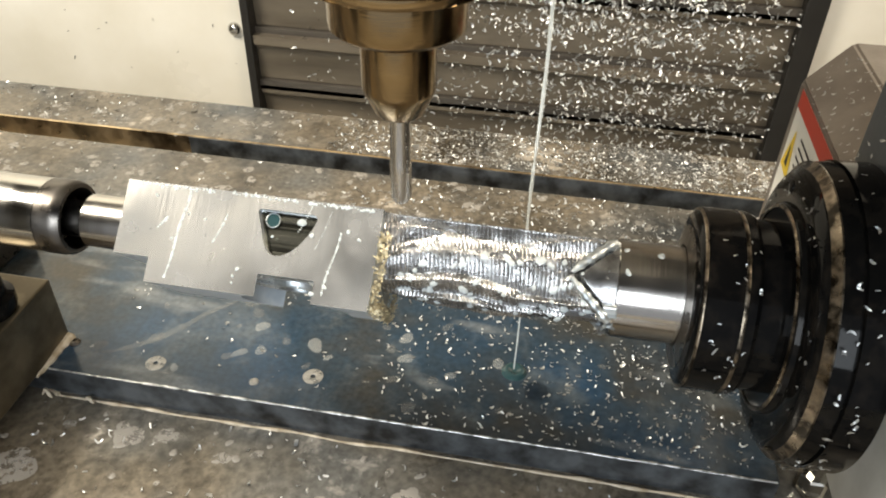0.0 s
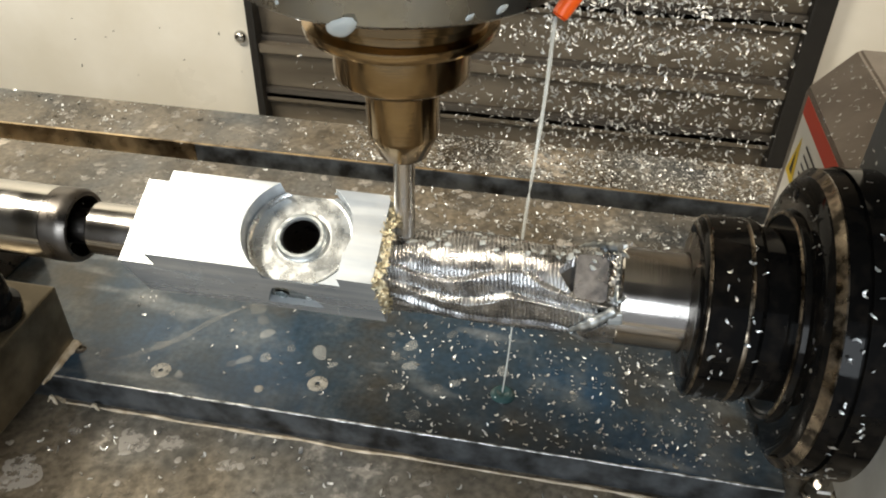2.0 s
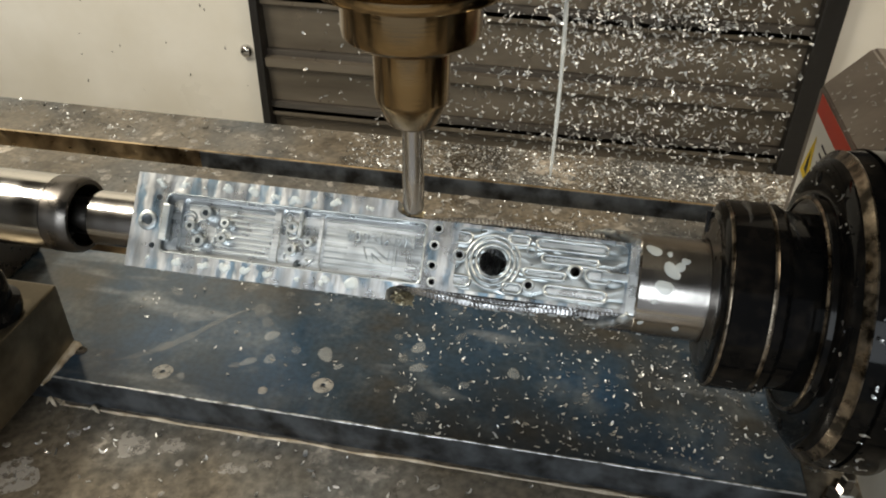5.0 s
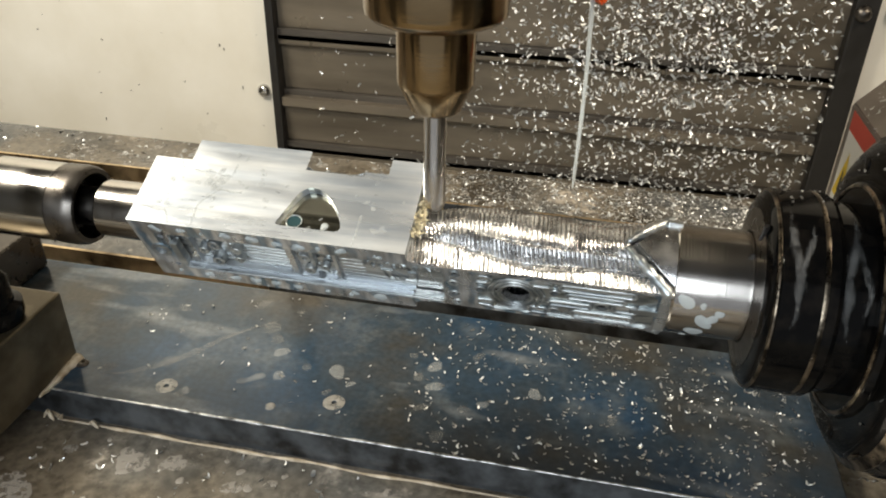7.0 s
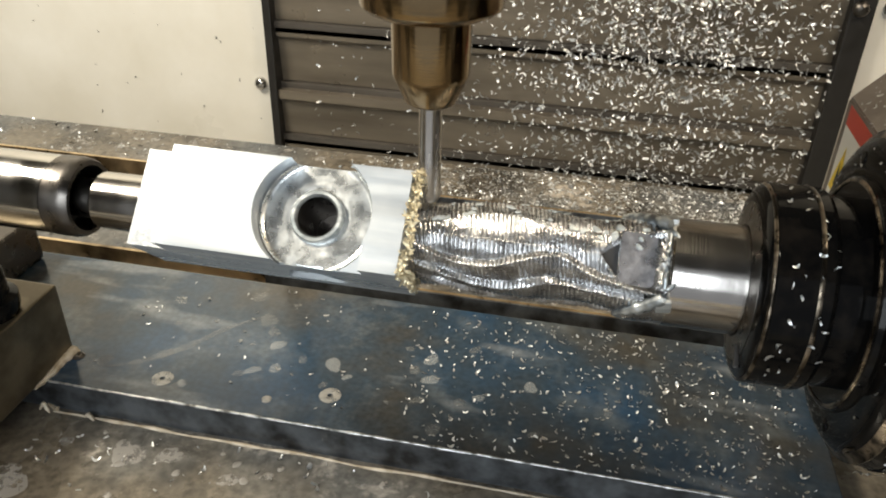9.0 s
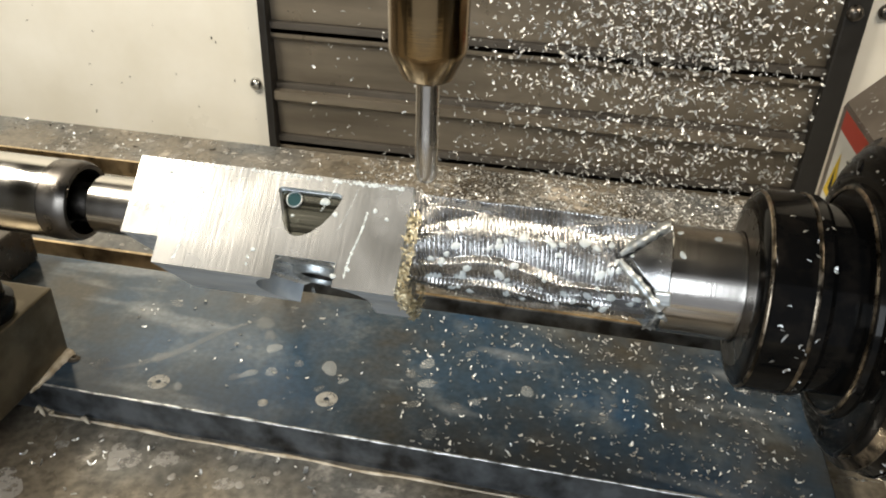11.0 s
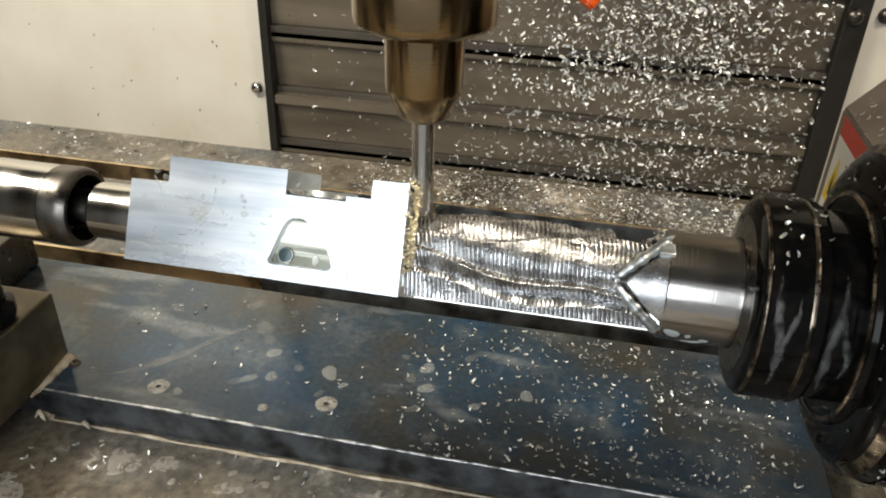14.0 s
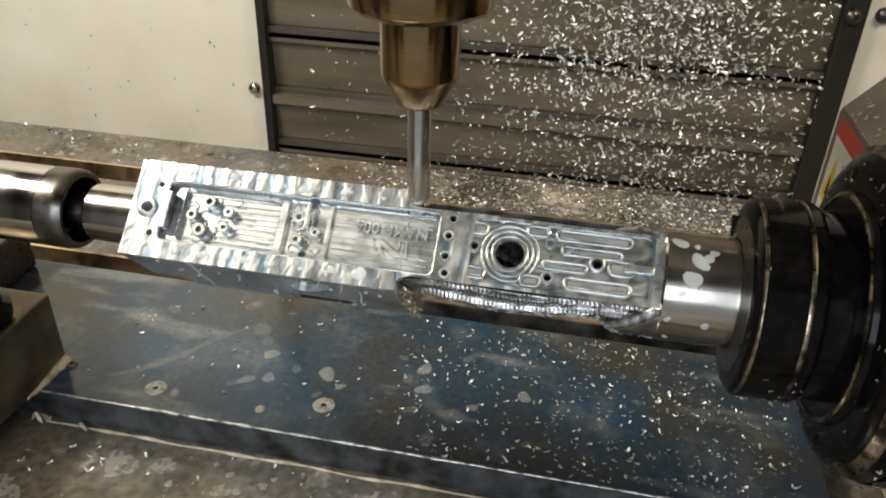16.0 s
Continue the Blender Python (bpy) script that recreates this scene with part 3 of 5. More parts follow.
def tailstock():
    t = thing("live_centre", pose(0, 0, AXIS), "polished steel live centre in cylindrical housing with recessed nose", "live centre")
    prof = [(-0.26, 0.0), (-0.26, 0.016), (-0.166, 0.016), (-0.165, 0.0152), (-0.163, 0.0152), (-0.162, 0.0158), (-0.1335, 0.0158), (-0.1335, 0.0128), (-0.140, 0.0126), (-0.140, 0.0)]
    part("housing", lathe(prof, "x", 72), "steel", t, "", 30)
    part("nose_ring", lathe([(-0.1330, 0.0160), (-0.1262, 0.0161), (-0.1236, 0.0157), (-0.122, 0.0148), (-0.122, 0.0131), (-0.127, 0.0128), (-0.1330, 0.0128), (-0.1330, 0.0160)], "x", 72), "darksteel", t, "dark chamfered nose ring", 30)
    part("spindle", lathe([(-0.1400, 0.0), (-0.1400, 0.0078), (-0.1170, 0.0078), (-0.112, 0.0)], "x", 40), "darksteel", t, "", 30)
    body = thing("tailstock", pose(-0.33, 0, 0), "grey cast tailstock body standing on machine table", "tailstock")
    part("body", prism([(-0.05, TABLE), (0.06, TABLE), (0.055, 0.03), (0.034, 0.06), (0.034, AXIS + 0.03), (-0.034, AXIS + 0.03), (-0.034, 0.06), (-0.05, 0.03)], -0.06, 0.07, "x", 0.002), "casting", body, "", 30)
    part("base_plate", box(-0.06, 0.066, 0.061, 0.125, 0.0005, 0.03, 0.002), "darksteel", body)


# ---- rotary unit ----
def rotary_unit():
    r = thing("rotary_indexer", pose(0.19, 0, 0), "black and grey rotary indexer with stepped black flange, wet", "rotary indexer")
    ox = -0.19
    turned = lambda prof, n=96: lathe([(x + ox, rr) for x, rr in prof], "x", n, at=(0, 0, AXIS))
    part("flange", turned([(0.1565, 0.0), (0.1565, 0.0385), (0.1572, 0.0395), (0.1588, 0.0400), (0.1590, 0.0470), (0.1598, 0.0500), (0.1612, 0.0522), (0.1636, 0.0538), (0.1640, 0.0552), (0.1700, 0.0562), (0.1702, 0.0552), (0.1710, 0.0552), (0.1712, 0.0568), (0.1825, 0.0572), (0.1830, 0.0560), (0.1830, 0.0)]), "black", r, "wet black stepped flange", 25)
    part("bright_ring", turned([(0.1614, 0.0520), (0.1619, 0.0530), (0.1632, 0.0541), (0.1640, 0.0556), (0.1646, 0.0555), (0.1640, 0.0520), (0.1614, 0.0520)]), "worn", r, "worn bright edge of flange", 40)
    part("hub_ring", turned([(0.1560, 0.0376), (0.1560, 0.0384), (0.1566, 0.0390), (0.1572, 0.0384), (0.1572, 0.0376), (0.1560, 0.0376)]), "worn", r, "thin bright hub ring", 40)
    for deg in (-62, 28, 118, 208):
        a = radians(deg)
        bm = lathe([(0.1584 + ox, 0.0), (0.1584 + ox, 0.0018), (0.1588 + ox, 0.0024), (0.1595 + ox, 0.0026), (0.1595 + ox, 0.0)], "x", 20, at=(0, -0.0455 * math.cos(a), AXIS + 0.0455 * math.sin(a)))
        part("flange_bolt", bm, "black", r, "", 40)
    a = radians(-40)
    p, tang = Vector((0.1612 + ox, -math.cos(a) * 0.0520, AXIS + math.sin(a) * 0.0520)), Vector((0, math.sin(a), math.cos(a)))
    part("plug_ring", tube([p + Vector((0.0012 * math.cos(q * math.pi / 10), 0, 0)) + tang * (0.0042 * math.sin(q * math.pi / 10)) for q in range(20)], 0.0005, 6, True), "worn", r, "", 80)
    # main body close behind the flange
    part("body", box(0.1845 + ox, 0.40 + ox, -0.072, 0.045, 0.128, 0.212, 0.004), "slate", r, "dark blue-grey painted body", 35)
    part("lower_body", box(0.2000 + ox, 0.40 + ox, -0.068, 0.0430, 0.0446, 0.1276, 0.004), "cream", r, "pale painted lower body", 35)
    # lower housing with a wide chamfer
    prof = [(0.21 + ox, 0.02), (0.21 + ox, 0.1195), (0.237 + ox, 0.1385), (0.40 + ox, 0.1385), (0.40 + ox, 0.02)]
    bm = bmesh.new()
    back = lambda z: 0.222 + max(0.0, z - 0.1195) * 0.9
    rings = [[bm.verts.new((x, y if y else back(z), z)) for x, z in prof] for y in (0.0436, 0)]
    for k in range(5):
        bm.faces.new([rings[0][k], rings[0][(k + 1) % 5], rings[1][(k + 1) % 5], rings[1][k]])
    bm.faces.new(rings[0])
    bm.faces.new(rings[1])
    bmesh.ops.recalc_face_normals(bm, faces=bm.faces[:])
    bmesh.ops.bevel(bm, geom=bm.edges[:], offset=0.0015, segments=2, affect="EDGES")
    part("housing", bm, "casting", r, "grey-brown painted housing with chamfered shoulder", 35)
    # foot with nut
    part("foot", prism([(-0.055, TABLE + 0.0002), (0.22, TABLE + 0.0002), (0.22, 0.0195), (0.215, 0.0445), (-0.052, 0.0445), (-0.066, 0.03), (-0.066, TABLE + 0.012)], 0.231 + ox, 0.40 + ox, "x", 0.003), "cream", r, "pale painted cast foot", 35)
    nut = lathe([(TABLE + 0.0002, 0.0), (TABLE + 0.0002, 0.0085), (TABLE + 0.0022, 0.0085), (TABLE + 0.0024, 0.0068), (TABLE + 0.0100, 0.0068), (TABLE + 0.0112, 0.0058), (TABLE + 0.0112, 0.0036), (TABLE + 0.0190, 0.0036), (TABLE + 0.0196, 0.003), (TABLE + 0.0196, 0.0)], "z", 6, at=(0.2200 + ox, 0.034, 0))
    part("hold_down_nut", nut, "steel", r, "steel hexagon nut", 20)
    # warning label on the housing's end face
    lx = 0.21 + ox - 0.0006
    quad = lambda pts, off=0.0: (lambda m: (m.faces.new([m.verts.new((lx - off, y, z)) for y, z in pts]), m)[1])(bmesh.new())
    lab = part("warning_label", quad([(0.128, 0.040), (0.128, 0.1185), (0.212, 0.1185), (0.212, 0.040)]), "white", r, "white and red warning label")
    part("red_stripe", quad([(0.127, 0.1075), (0.127, 0.1188), (0.2115, 0.1188), (0.2115, 0.1075)], 0.0003), "red", lab)
    part("hazard_triangle", quad([(0.190, 0.0690), (0.2105, 0.0700), (0.1980, 0.0985)], 0.0003), "yellow", lab)
    part("hazard_sign", quad([(0.1965, 0.0740), (0.2025, 0.0745), (0.1995, 0.0890)], 0.0006), "ink", lab)
    for k in range(8):
        y0, y1 = 0.148 - 0.003 * (k % 3), 0.186
        z0 = 0.060 + 0.0054 * k
        part("text_bar", quad([(y0, z0), (y0, z0 + 0.0017), (y1, z0 + 0.0017), (y1, z0)], 0.0003), "ink", lab)
    rng = random.Random(21)
    pl = []
    for k in range(130):
        u, w = rng.random(), rng.random()
        pl.append((Vector((0.21 + ox + 0.027 * w, 0.055 + 0.167 * u, 0.1205 + 0.019 * w)), (-0.6, rng.uniform(-0.3, 0.3), 0.8)))
    for k in range(40):
        pl.append((Vector((0.1842 + ox, rng.uniform(-0.03, 0.041), rng.uniform(0.15, 0.205))), (-1, rng.uniform(-0.4, 0.4), 0.3)))
    for k in range(44):
        a, x, rr = radians(rng.uniform(-55, 100)), rng.uniform(0.1648, 0.1775), 0.0575
        pl.append(((x + ox, -math.cos(a) * rr, AXIS + math.sin(a) * rr), (0, -math.cos(a), math.sin(a))))
    for k in range(22):
        a, rr = radians(rng.uniform(-60, 150)), rng.uniform(0.042, 0.050)
        pl.append(((0.1588 + ox, -math.cos(a) * rr, AXIS + math.sin(a) * rr), (-1, 0.2, 0.2)))
    chips("chips", pl, 22, "silver chips stuck to wet surfaces", r, "chip", (0.0016, 0.0042))
    return r


def collet_nut():
    c = thing("collet_nut", pose(NUT_X, 0, AXIS), "wet black collet nut gripping the turned bar", "collet nut")
    ox = -NUT_X
    prof = [(0.1300, 0.0192), (0.1250, 0.0193), (0.1252, 0.0215), (0.1262, 0.0300), (0.1268, 0.0322), (0.1280, 0.0338), (0.1292, 0.0345), (0.1412, 0.0345), (0.1418, 0.0339), (0.1426, 0.0345), (0.1455, 0.0345), (0.1470, 0.0336),
            (0.1474, 0.0322), (0.1580, 0.0322), (0.1580, 0.0192), (0.1300, 0.0192)]
    part("nut_body", lathe([(x + ox, r) for x, r in prof], "x", 96), "black", c, "", 25)
    part("bright_edge", lathe([(x + ox, r) for x, r in ((0.1412, 0.0339), (0.1412, 0.0346), (0.1418, 0.0348), (0.1426, 0.0346), (0.1426, 0.0339), (0.1412, 0.0339))], "x", 96), "worn", c, "bright worn edge", 60)
    part("collet_face", lathe([(x + ox, r) for x, r in ((0.1256, 0.0191), (0.1246, 0.0196), (0.1250, 0.0222), (0.1257, 0.0272), (0.1261, 0.0272), (0.1256, 0.0191))], "x", 96), "darksteel", c, "dark steel collet face", 60)
    part("chamfer_wear", lathe([(x + ox, r) for x, r in ((0.1277, 0.0333), (0.1278, 0.0339), (0.1283, 0.0343), (0.1288, 0.0342), (0.1283, 0.0335), (0.1277, 0.0333))], "x", 96), "worn", c, "thin worn chamfer line", 60)
    part("wrench_notch", box(0.1244 + ox, 0.1262 + ox, -0.0306, -0.0226, 0.0036, 0.0050, 0.0004), "rubber", c, "dark slit in collet face")
    rng = random.Random(31)
    pl = []
    for k in range(46):
        a, x = radians(rng.uniform(-70, 120)), rng.uniform(0.131, 0.146) + ox
        pl.append(((x, math.sin(a) * 0.0347, math.cos(a) * 0.0347), (0, math.sin(a), math.cos(a))))
    chips("chips", pl, 32, "silver chips stuck to the nut", c, "chip", (0.0016, 0.0036))
    sp = []
    for x, a0, a1, wd in ((0.1330, -140, -75, 0.0013), (0.1365, -120, -85, 0.0008), (0.1500, -145, -70, 0.0014), (0.1535, -130, -95, 0.0009)):
        for k in range(26):
            u = k / 25
            a = radians(a0 + (a1 - a0) * u)
            rr = 0.0346 if x < 0.147 else 0.0323
            sp.append(((x + ox + 0.0014 * math.sin(u * 5 + x * 900) + rng.uniform(-0.0004, 0.0004), math.sin(a) * rr, math.cos(a) * rr), (0, math.sin(a), math.cos(a)), wd * (0.25 + math.sin(math.pi * u)) * rng.uniform(0.6, 1.0), 0.00008))
    domes("foam_film", sp, "streak", "grey-white coolant foam streaks", c, along=(1, 0, 0))
    return c


# ---- workpiece ----
BL, BR = -0.0992, 0.0048
WY2, ZH, ZC = 0.0185, 0.0240, -0.0155
HX = -0.0285
MOUTH = 0.0773


def step(lo, hi, v):
    u = min(1.0, max(0.0, (v - lo) / (hi - lo)))
    return u * u * (3 - 2 * u)


def grip_radius(x, a):
    """Radius of the carved grip at x, at angle a from the bore side."""
    s = (x - 0.005) / 0.088
    b = abs(a)
    r = 0.0138 + 0.0042 * math.sin(min(1, max(0, s * 2.3)) * math.pi / 2) - 0.0012 * math.exp(-((s - 0.70) / 0.18) ** 2)
    # flanks fall straight down to the flat face
    if 1.5 < b < 2.5:
        r = max(r, 0.0142 / math.sin(b))
    # overlapping bands that close on the bore side and sweep down the flanks
    u = min(1.0, max(0.0, s))
    drift = u ** 1.3 * (0.75 * math.exp(-((b - 1.65) / 0.55) ** 2) - 0.38 * math.exp(-((b - 0.55) / 0.4) ** 2)) + 0.30 * math.sin(math.pi * min(1.0, u / 0.7)) * math.exp(-((b - 0.45) / 0.45) ** 2)
    wav = a - math.copysign(drift, a) + 0.13 * math.sin(8.4 * u + 0.5 + 1.3 * a)
    ph = (wav * 5.2 / math.pi + 0.32) % 1.0
    saw = ph / 0.82 if ph < 0.82 else (1 - ph) / 0.18
    r -= 0.0022 * (1 - saw) * min(1, s * 7 + 0.1)
    # cutter scallops across every band, uneven from cut to cut
    lane = math.floor(wav * 5.2 / math.pi + 0.32)
    q = (x + 0.0013 * ph + 0.0005 * lane) / 0.00155
    v = q % 1.0 - 0.5
    cut = math.floor(q) * 7.31 + lane * 3.77
    r -= (0.00044 + 0.00018 * math.sin(cut)) * (1 - 4 * v * v)
    r += 0.00016 * noise.noise((x * 260, a * 5, 1.0)) + 0.00007 * noise.noise((x * 1100, a * 16, 3.0))
    # forked smooth groove on each flank, bar surface beyond it
    da = abs(b - 1.57)
    if da < 0.95:
        xe = 0.0765 + 0.0155 * (da / 0.85) ** 1.1
        if x > xe + 0.0048:
            r = 0.0187
        elif x > xe:
            v = (x - xe) / 0.0048
            r = 0.0150 + 0.0036 * v * v + 0.0012 * math.exp(-(v / 0.12) ** 2)
    # flat milled scoop with a tunnel mouth on the bore side near the bar
    if b < 1.2:
        y = r * math.sin(a)
        if MOUTH < x < 0.0955 and abs(y) < 0.0098:
            r = min(r, (0.0122 + 0.0040 * max(0.0, (x - 0.0885) / 0.007) ** 2) / math.cos(a))
        elif MOUTH - 0.0062 < x <= MOUTH and abs(y) < 0.0072 * (1 - ((MOUTH - x) / 0.0062) ** 1.3):
            r = 0.0070
    return r


def workpiece():
    w = thing("workpiece", pose(WORK_X, 0, AXIS, 90), "half-machined aluminium billet with milled block and carved grip", "workpiece")
    # milled block with counterbored cross hole
    block = part("block", box(BL, BR, -WY2, WY2, ZC, ZH, 0.0), "alu", w)
    xs = -0.0389
    win = [((x + 0.0319) * 1.07 - 0.0320, z) for x, z in ((-0.0420, -0.0100), (-0.0225, -0.0100), (-0.0212, -0.0094), (-0.0208, -0.0082), (-0.0216, -0.0052), (-0.0236, -0.0010), (-0.0262, 0.0028), (-0.0290, 0.0056),
           (-0.0318, 0.0072), (-0.0340, 0.0076), (-0.0360, 0.0072), (-0.0378, 0.0056), (-0.0394, 0.0024), (-0.0408, -0.0022), (-0.0424, -0.0070), (-0.0430, -0.0086), (-0.0428, -0.0095))]
    cuts = [box(BL - 0.01, -0.0845, -0.03, 0.03, 0.0143, 0.04), prism(circle(HX, 0, 0.0216, 72), 0.0152, 0.04),
            prism([(-0.028, -0.03), (-0.0085, -0.03), (-0.0085, -0.008), (-0.0105, 0.0), (-0.0118, 0.012), (-0.028, 0.012)], 0.0172, 0.04),
            prism(circle(HX, 0, 0.0073, 48), -0.0085, 0.05),
            prism(win, -0.03, -0.0156, "y"), prism(win, 0.0156, 0.03, "y"),
            prism(circle(xs + 0.001, -0.0062, 0.0030, 28), -0.03, -0.006, "y"), prism(circle(xs + 0.001, -0.0062, 0.0030, 28), 0.006, 0.03, "y"),
            prism(circle(-0.0866, 0.0, 0.0027, 24), 0.004, 0.03),
            prism(rounded(-0.0865, 0.03, -0.0118, 0.0118, 0.0022), -0.02, -0.0128),
            prism(rounded(-0.0805, -0.0425, -0.0104, 0.0104, 0.002), -0.02, -0.0106),
            prism(rounded(-0.0400, -0.0245, -0.0104, 0.0104, 0.0016), -0.02, -0.0112),
            prism(rounded(-0.0232, 0.03, -0.0104, 0.0104, 0.0016), -0.02, -0.0117)]
    for x, y, r in ((-0.0925, 0.0, 0.0019), (-0.0893, -0.0095, 0.0012), (-0.0893, 0.0095, 0.0012), (-0.0305, -0.0105, 0.0018), (-0.0318, 0.0095, 0.0016)):
        cuts.append(prism(circle(x, y, r, 20), -0.02, -0.006))
    carve(block, cuts)
    block.data.materials.append(M["swirl"])
    block.data.materials.append(M["wetalu"])
    block.data.materials.append(M["lined"])
    block.data.materials.append(M["strip"])
    block.data.materials.append(M["filmed"])
    for fc in block.data.polygons:
        fc.material_index = (3 if fc.center.z > -0.0135 else 1) if fc.normal.z < -0.9 else 2 if fc.normal.y > 0.9 else 4 if fc.normal.z > 0.9 and fc.center.x < -0.085 else 5 if fc.normal.y < -0.9 else 0
    part("bore_rim", lathe([(0.0152, 0.0101), (0.0172, 0.0098), (0.0179, 0.0092), (0.0179, 0.0081), (0.017, 0.0074), (0.0125, 0.0073)], "z", 64, at=(HX, 0, 0)), "pocket", w, "bright raised rim of cross bore", 40)
    # dark disc and dark bore lining, added for the shade inside the holes
    part("pilot_hole", lathe([(0.0100, 0.0026), (0.0118, 0.00262), (0.0118, 0.0)], "z", 28, at=(-0.0866, 0, 0)), "hole", w, "pilot hole in the step, shade in its colour")
    part("counterbore_wall", bowl(), "swept", w, "turned counterbore floor with swirl marks", 50)
    part("bore_liner", lathe([(0.0165, 0.00725), (-0.0080, 0.00725), (-0.0082, 0.0)], "z", 64, at=(HX, 0, 0)), "darksteel", w, "inside of cross bore, shade in its colour", 40)
    for y in (-0.01575, 0.01575):
        part("window_floor", prism([(a * 0.97 - 0.001, c * 0.97) for a, c in win], min(y, y * 0.99), max(y, y * 0.99), "y"), "striped", w, "striped window recess with dark reflections in its colour")
    for y in (-0.0161, 0.0161):
        part("cross_hole", lathe([(y - 0.0001, 0.0), (y - 0.0001, 0.0027), (y + 0.0001, 0.0027), (y + 0.0001, 0.0)], "y", 24, at=(-0.0382, 0, -0.0064)), "teal", w, "dark coolant-filled cross hole")
        part("hole_edge", tube([(-0.0382 + 0.0028 * math.cos(q * math.pi / 12), y + math.copysign(0.0002, y), -0.0064 + 0.0028 * math.sin(q * math.pi / 12)) for q in range(24)], 0.00025, 6, True), "pocket", w, "bright edge of cross hole", 80)
    # ribs, bosses and rails milled into the pocketed face
    fl = -0.0106
    for k in range(9):
        y = -0.0085 + k * 0.0021
        part("milled_rib", box(-0.079 if k in (0, 8) else -0.066, -0.0435, y - 0.0005, y + 0.0005, fl - 0.0004, fl + 0.0002, 0.00015, 1), "pocket", w)
    for k in range(8):
        y = -0.0082 + k * 0.0023
        x1 = 0.014 if k in (0, 1, 6, 7) else -0.013
        part("milled_rib", box(-0.022, x1, y - 0.0004, y + 0.0004, -0.0118, -0.0115, 0.0001, 1), "pocket", w)
    for x, y, ro, ri, z0, z1 in ((-0.0700, -0.0055, 0.0026, 0.0011, -0.0142, fl), (-0.0715, 0.0055, 0.0026, 0.0011, -0.0142, fl), (-0.0625, 0.0035, 0.002, 0.0008, -0.0138, fl), (-0.0620, -0.0025, 0.002, 0.0008, -0.0138, fl), (-0.0760, 0.0, 0.0022, 0.0009, -0.0136, fl),
                                 (-0.0925, 0.0, 0.0040, 0.0022, -0.0159, -0.0150), (-0.0345, 0.0045, 0.0022, 0.0009, -0.0138, -0.0118), (-0.0350, -0.0040, 0.0024, 0.001, -0.0138, -0.0118), (-0.0280, 0.001, 0.0018, 0.0007, -0.0138, -0.0118)):
        part("boss", lathe([(z1, ro), (z0, ro * 0.97), (z0 - 0.0002, ro * 0.88), (z0 - 0.0002, ri * 1.1), (z0, ri), (z1, ri)], "z", 24, at=(x, y, 0)), "pocket", w, "", 40)
    rnc = random.Random(47)
    for k in range(16):
        cx, cy, ra = rnc.uniform(-0.0785, -0.0600), rnc.uniform(-0.0080, 0.0080), rnc.uniform(0.0010, 0.0026)
        a0, span = rnc.uniform(0, 6.28), rnc.uniform(2.2, 5.2)
        part("milled_curl", tube([(cx + ra * 1.3 * math.cos(a0 + span * q / 14), cy + ra * math.sin(a0 + span * q / 14), fl - 0.0002) for q in range(15)], 0.00035, 6), "pocket", w, "", 80)
    for k in range(9):
        cx, cy, ra = rnc.uniform(-0.0385, -0.0260), rnc.uniform(-0.0085, 0.0085), rnc.uniform(0.0010, 0.0024)
        a0, span = rnc.uniform(0, 6.28), rnc.uniform(2.0, 4.5)
        part("milled_curl", tube([(cx + ra * math.cos(a0 + span * q / 14), cy + ra * 1.2 * math.sin(a0 + span * q / 14), -0.0114) for q in range(15)], 0.00035, 6), "pocket", w, "", 80)
    part("pocket_lip", tube([(x, y, -0.0150) for x, y in rounded(-0.0862, 0.0168, -0.0115, 0.0115, 0.0022, 6)], 0.0004, 6, True), "pocket", w, "bright pocket edge", 80)
    part("cross_rail", box(-0.0866, -0.0835, -0.0072, 0.0072, -0.0168, -0.0135, 0.0006), "pocket", w)
    part("cross_rail", box(-0.0325, -0.0310, -0.0099, 0.0, -0.0142, -0.0121, 0.0003), "pocket", w)
    # flat face carried on under the grip
    slab = part("slab", prism([(0.0040, -0.0158), (0.0062, -0.0138), (0.0095, -0.0126), (0.03, -0.0128), (0.0908, -0.0126), (0.0908, 0.0126), (0.03, 0.0128), (0.0095, 0.0126), (0.0062, 0.0138), (0.0040, 0.0158)], ZC, -0.0122, "z"), "swirl", w)
    sc = [prism(rounded(-0.01, 0.0172, -0.0118, 0.0118, 0.0022), -0.02, -0.0128), prism(rounded(-0.01, 0.0158, -0.0104, 0.0104, 0.0016), -0.02, -0.0117), prism(circle(0.0425, 0, 0.0050, 40), -0.03, 0.0),
          prism(rounded(0.0290, 0.0900, -0.0115, 0.0115, 0.003), -0.02, -0.0146), prism(circle(0.0722, 0.0, 0.0017, 24), -0.03, 0.0), prism(circle(0.0562, 0.0068, 0.0013, 20), -0.03, 0.0)]
    for x, y in ((0.0212, -0.0098), (0.0205, -0.0035), (0.0205, 0.0040), (0.0212, 0.0100), (0.0300, -0.0012)):
        sc.append(prism(circle(x, y, 0.0012, 18), -0.03, -0.009))
    carve(slab, sc)
    part("pocket_floor", box(0.0049, 0.0170, -0.0114, 0.0114, -0.0115, -0.0065), "lined", w)
    slab.data.materials.append(M["wetalu"])
    slab.data.materials.append(M["contour"])
    for fc in slab.data.polygons:
        fc.material_index = (2 if fc.center.z > -0.0150 else 0) if fc.normal.z < -0.5 else 1
    for rr in (0.0062, 0.0080, 0.0098):
        part("turned_ring", tube([(0.0425 + rr * math.cos(q * math.pi / 24), rr * math.sin(q * math.pi / 24), -0.0148) for q in range(48)], 0.00055, 8, True), "pocket", w, "", 80)
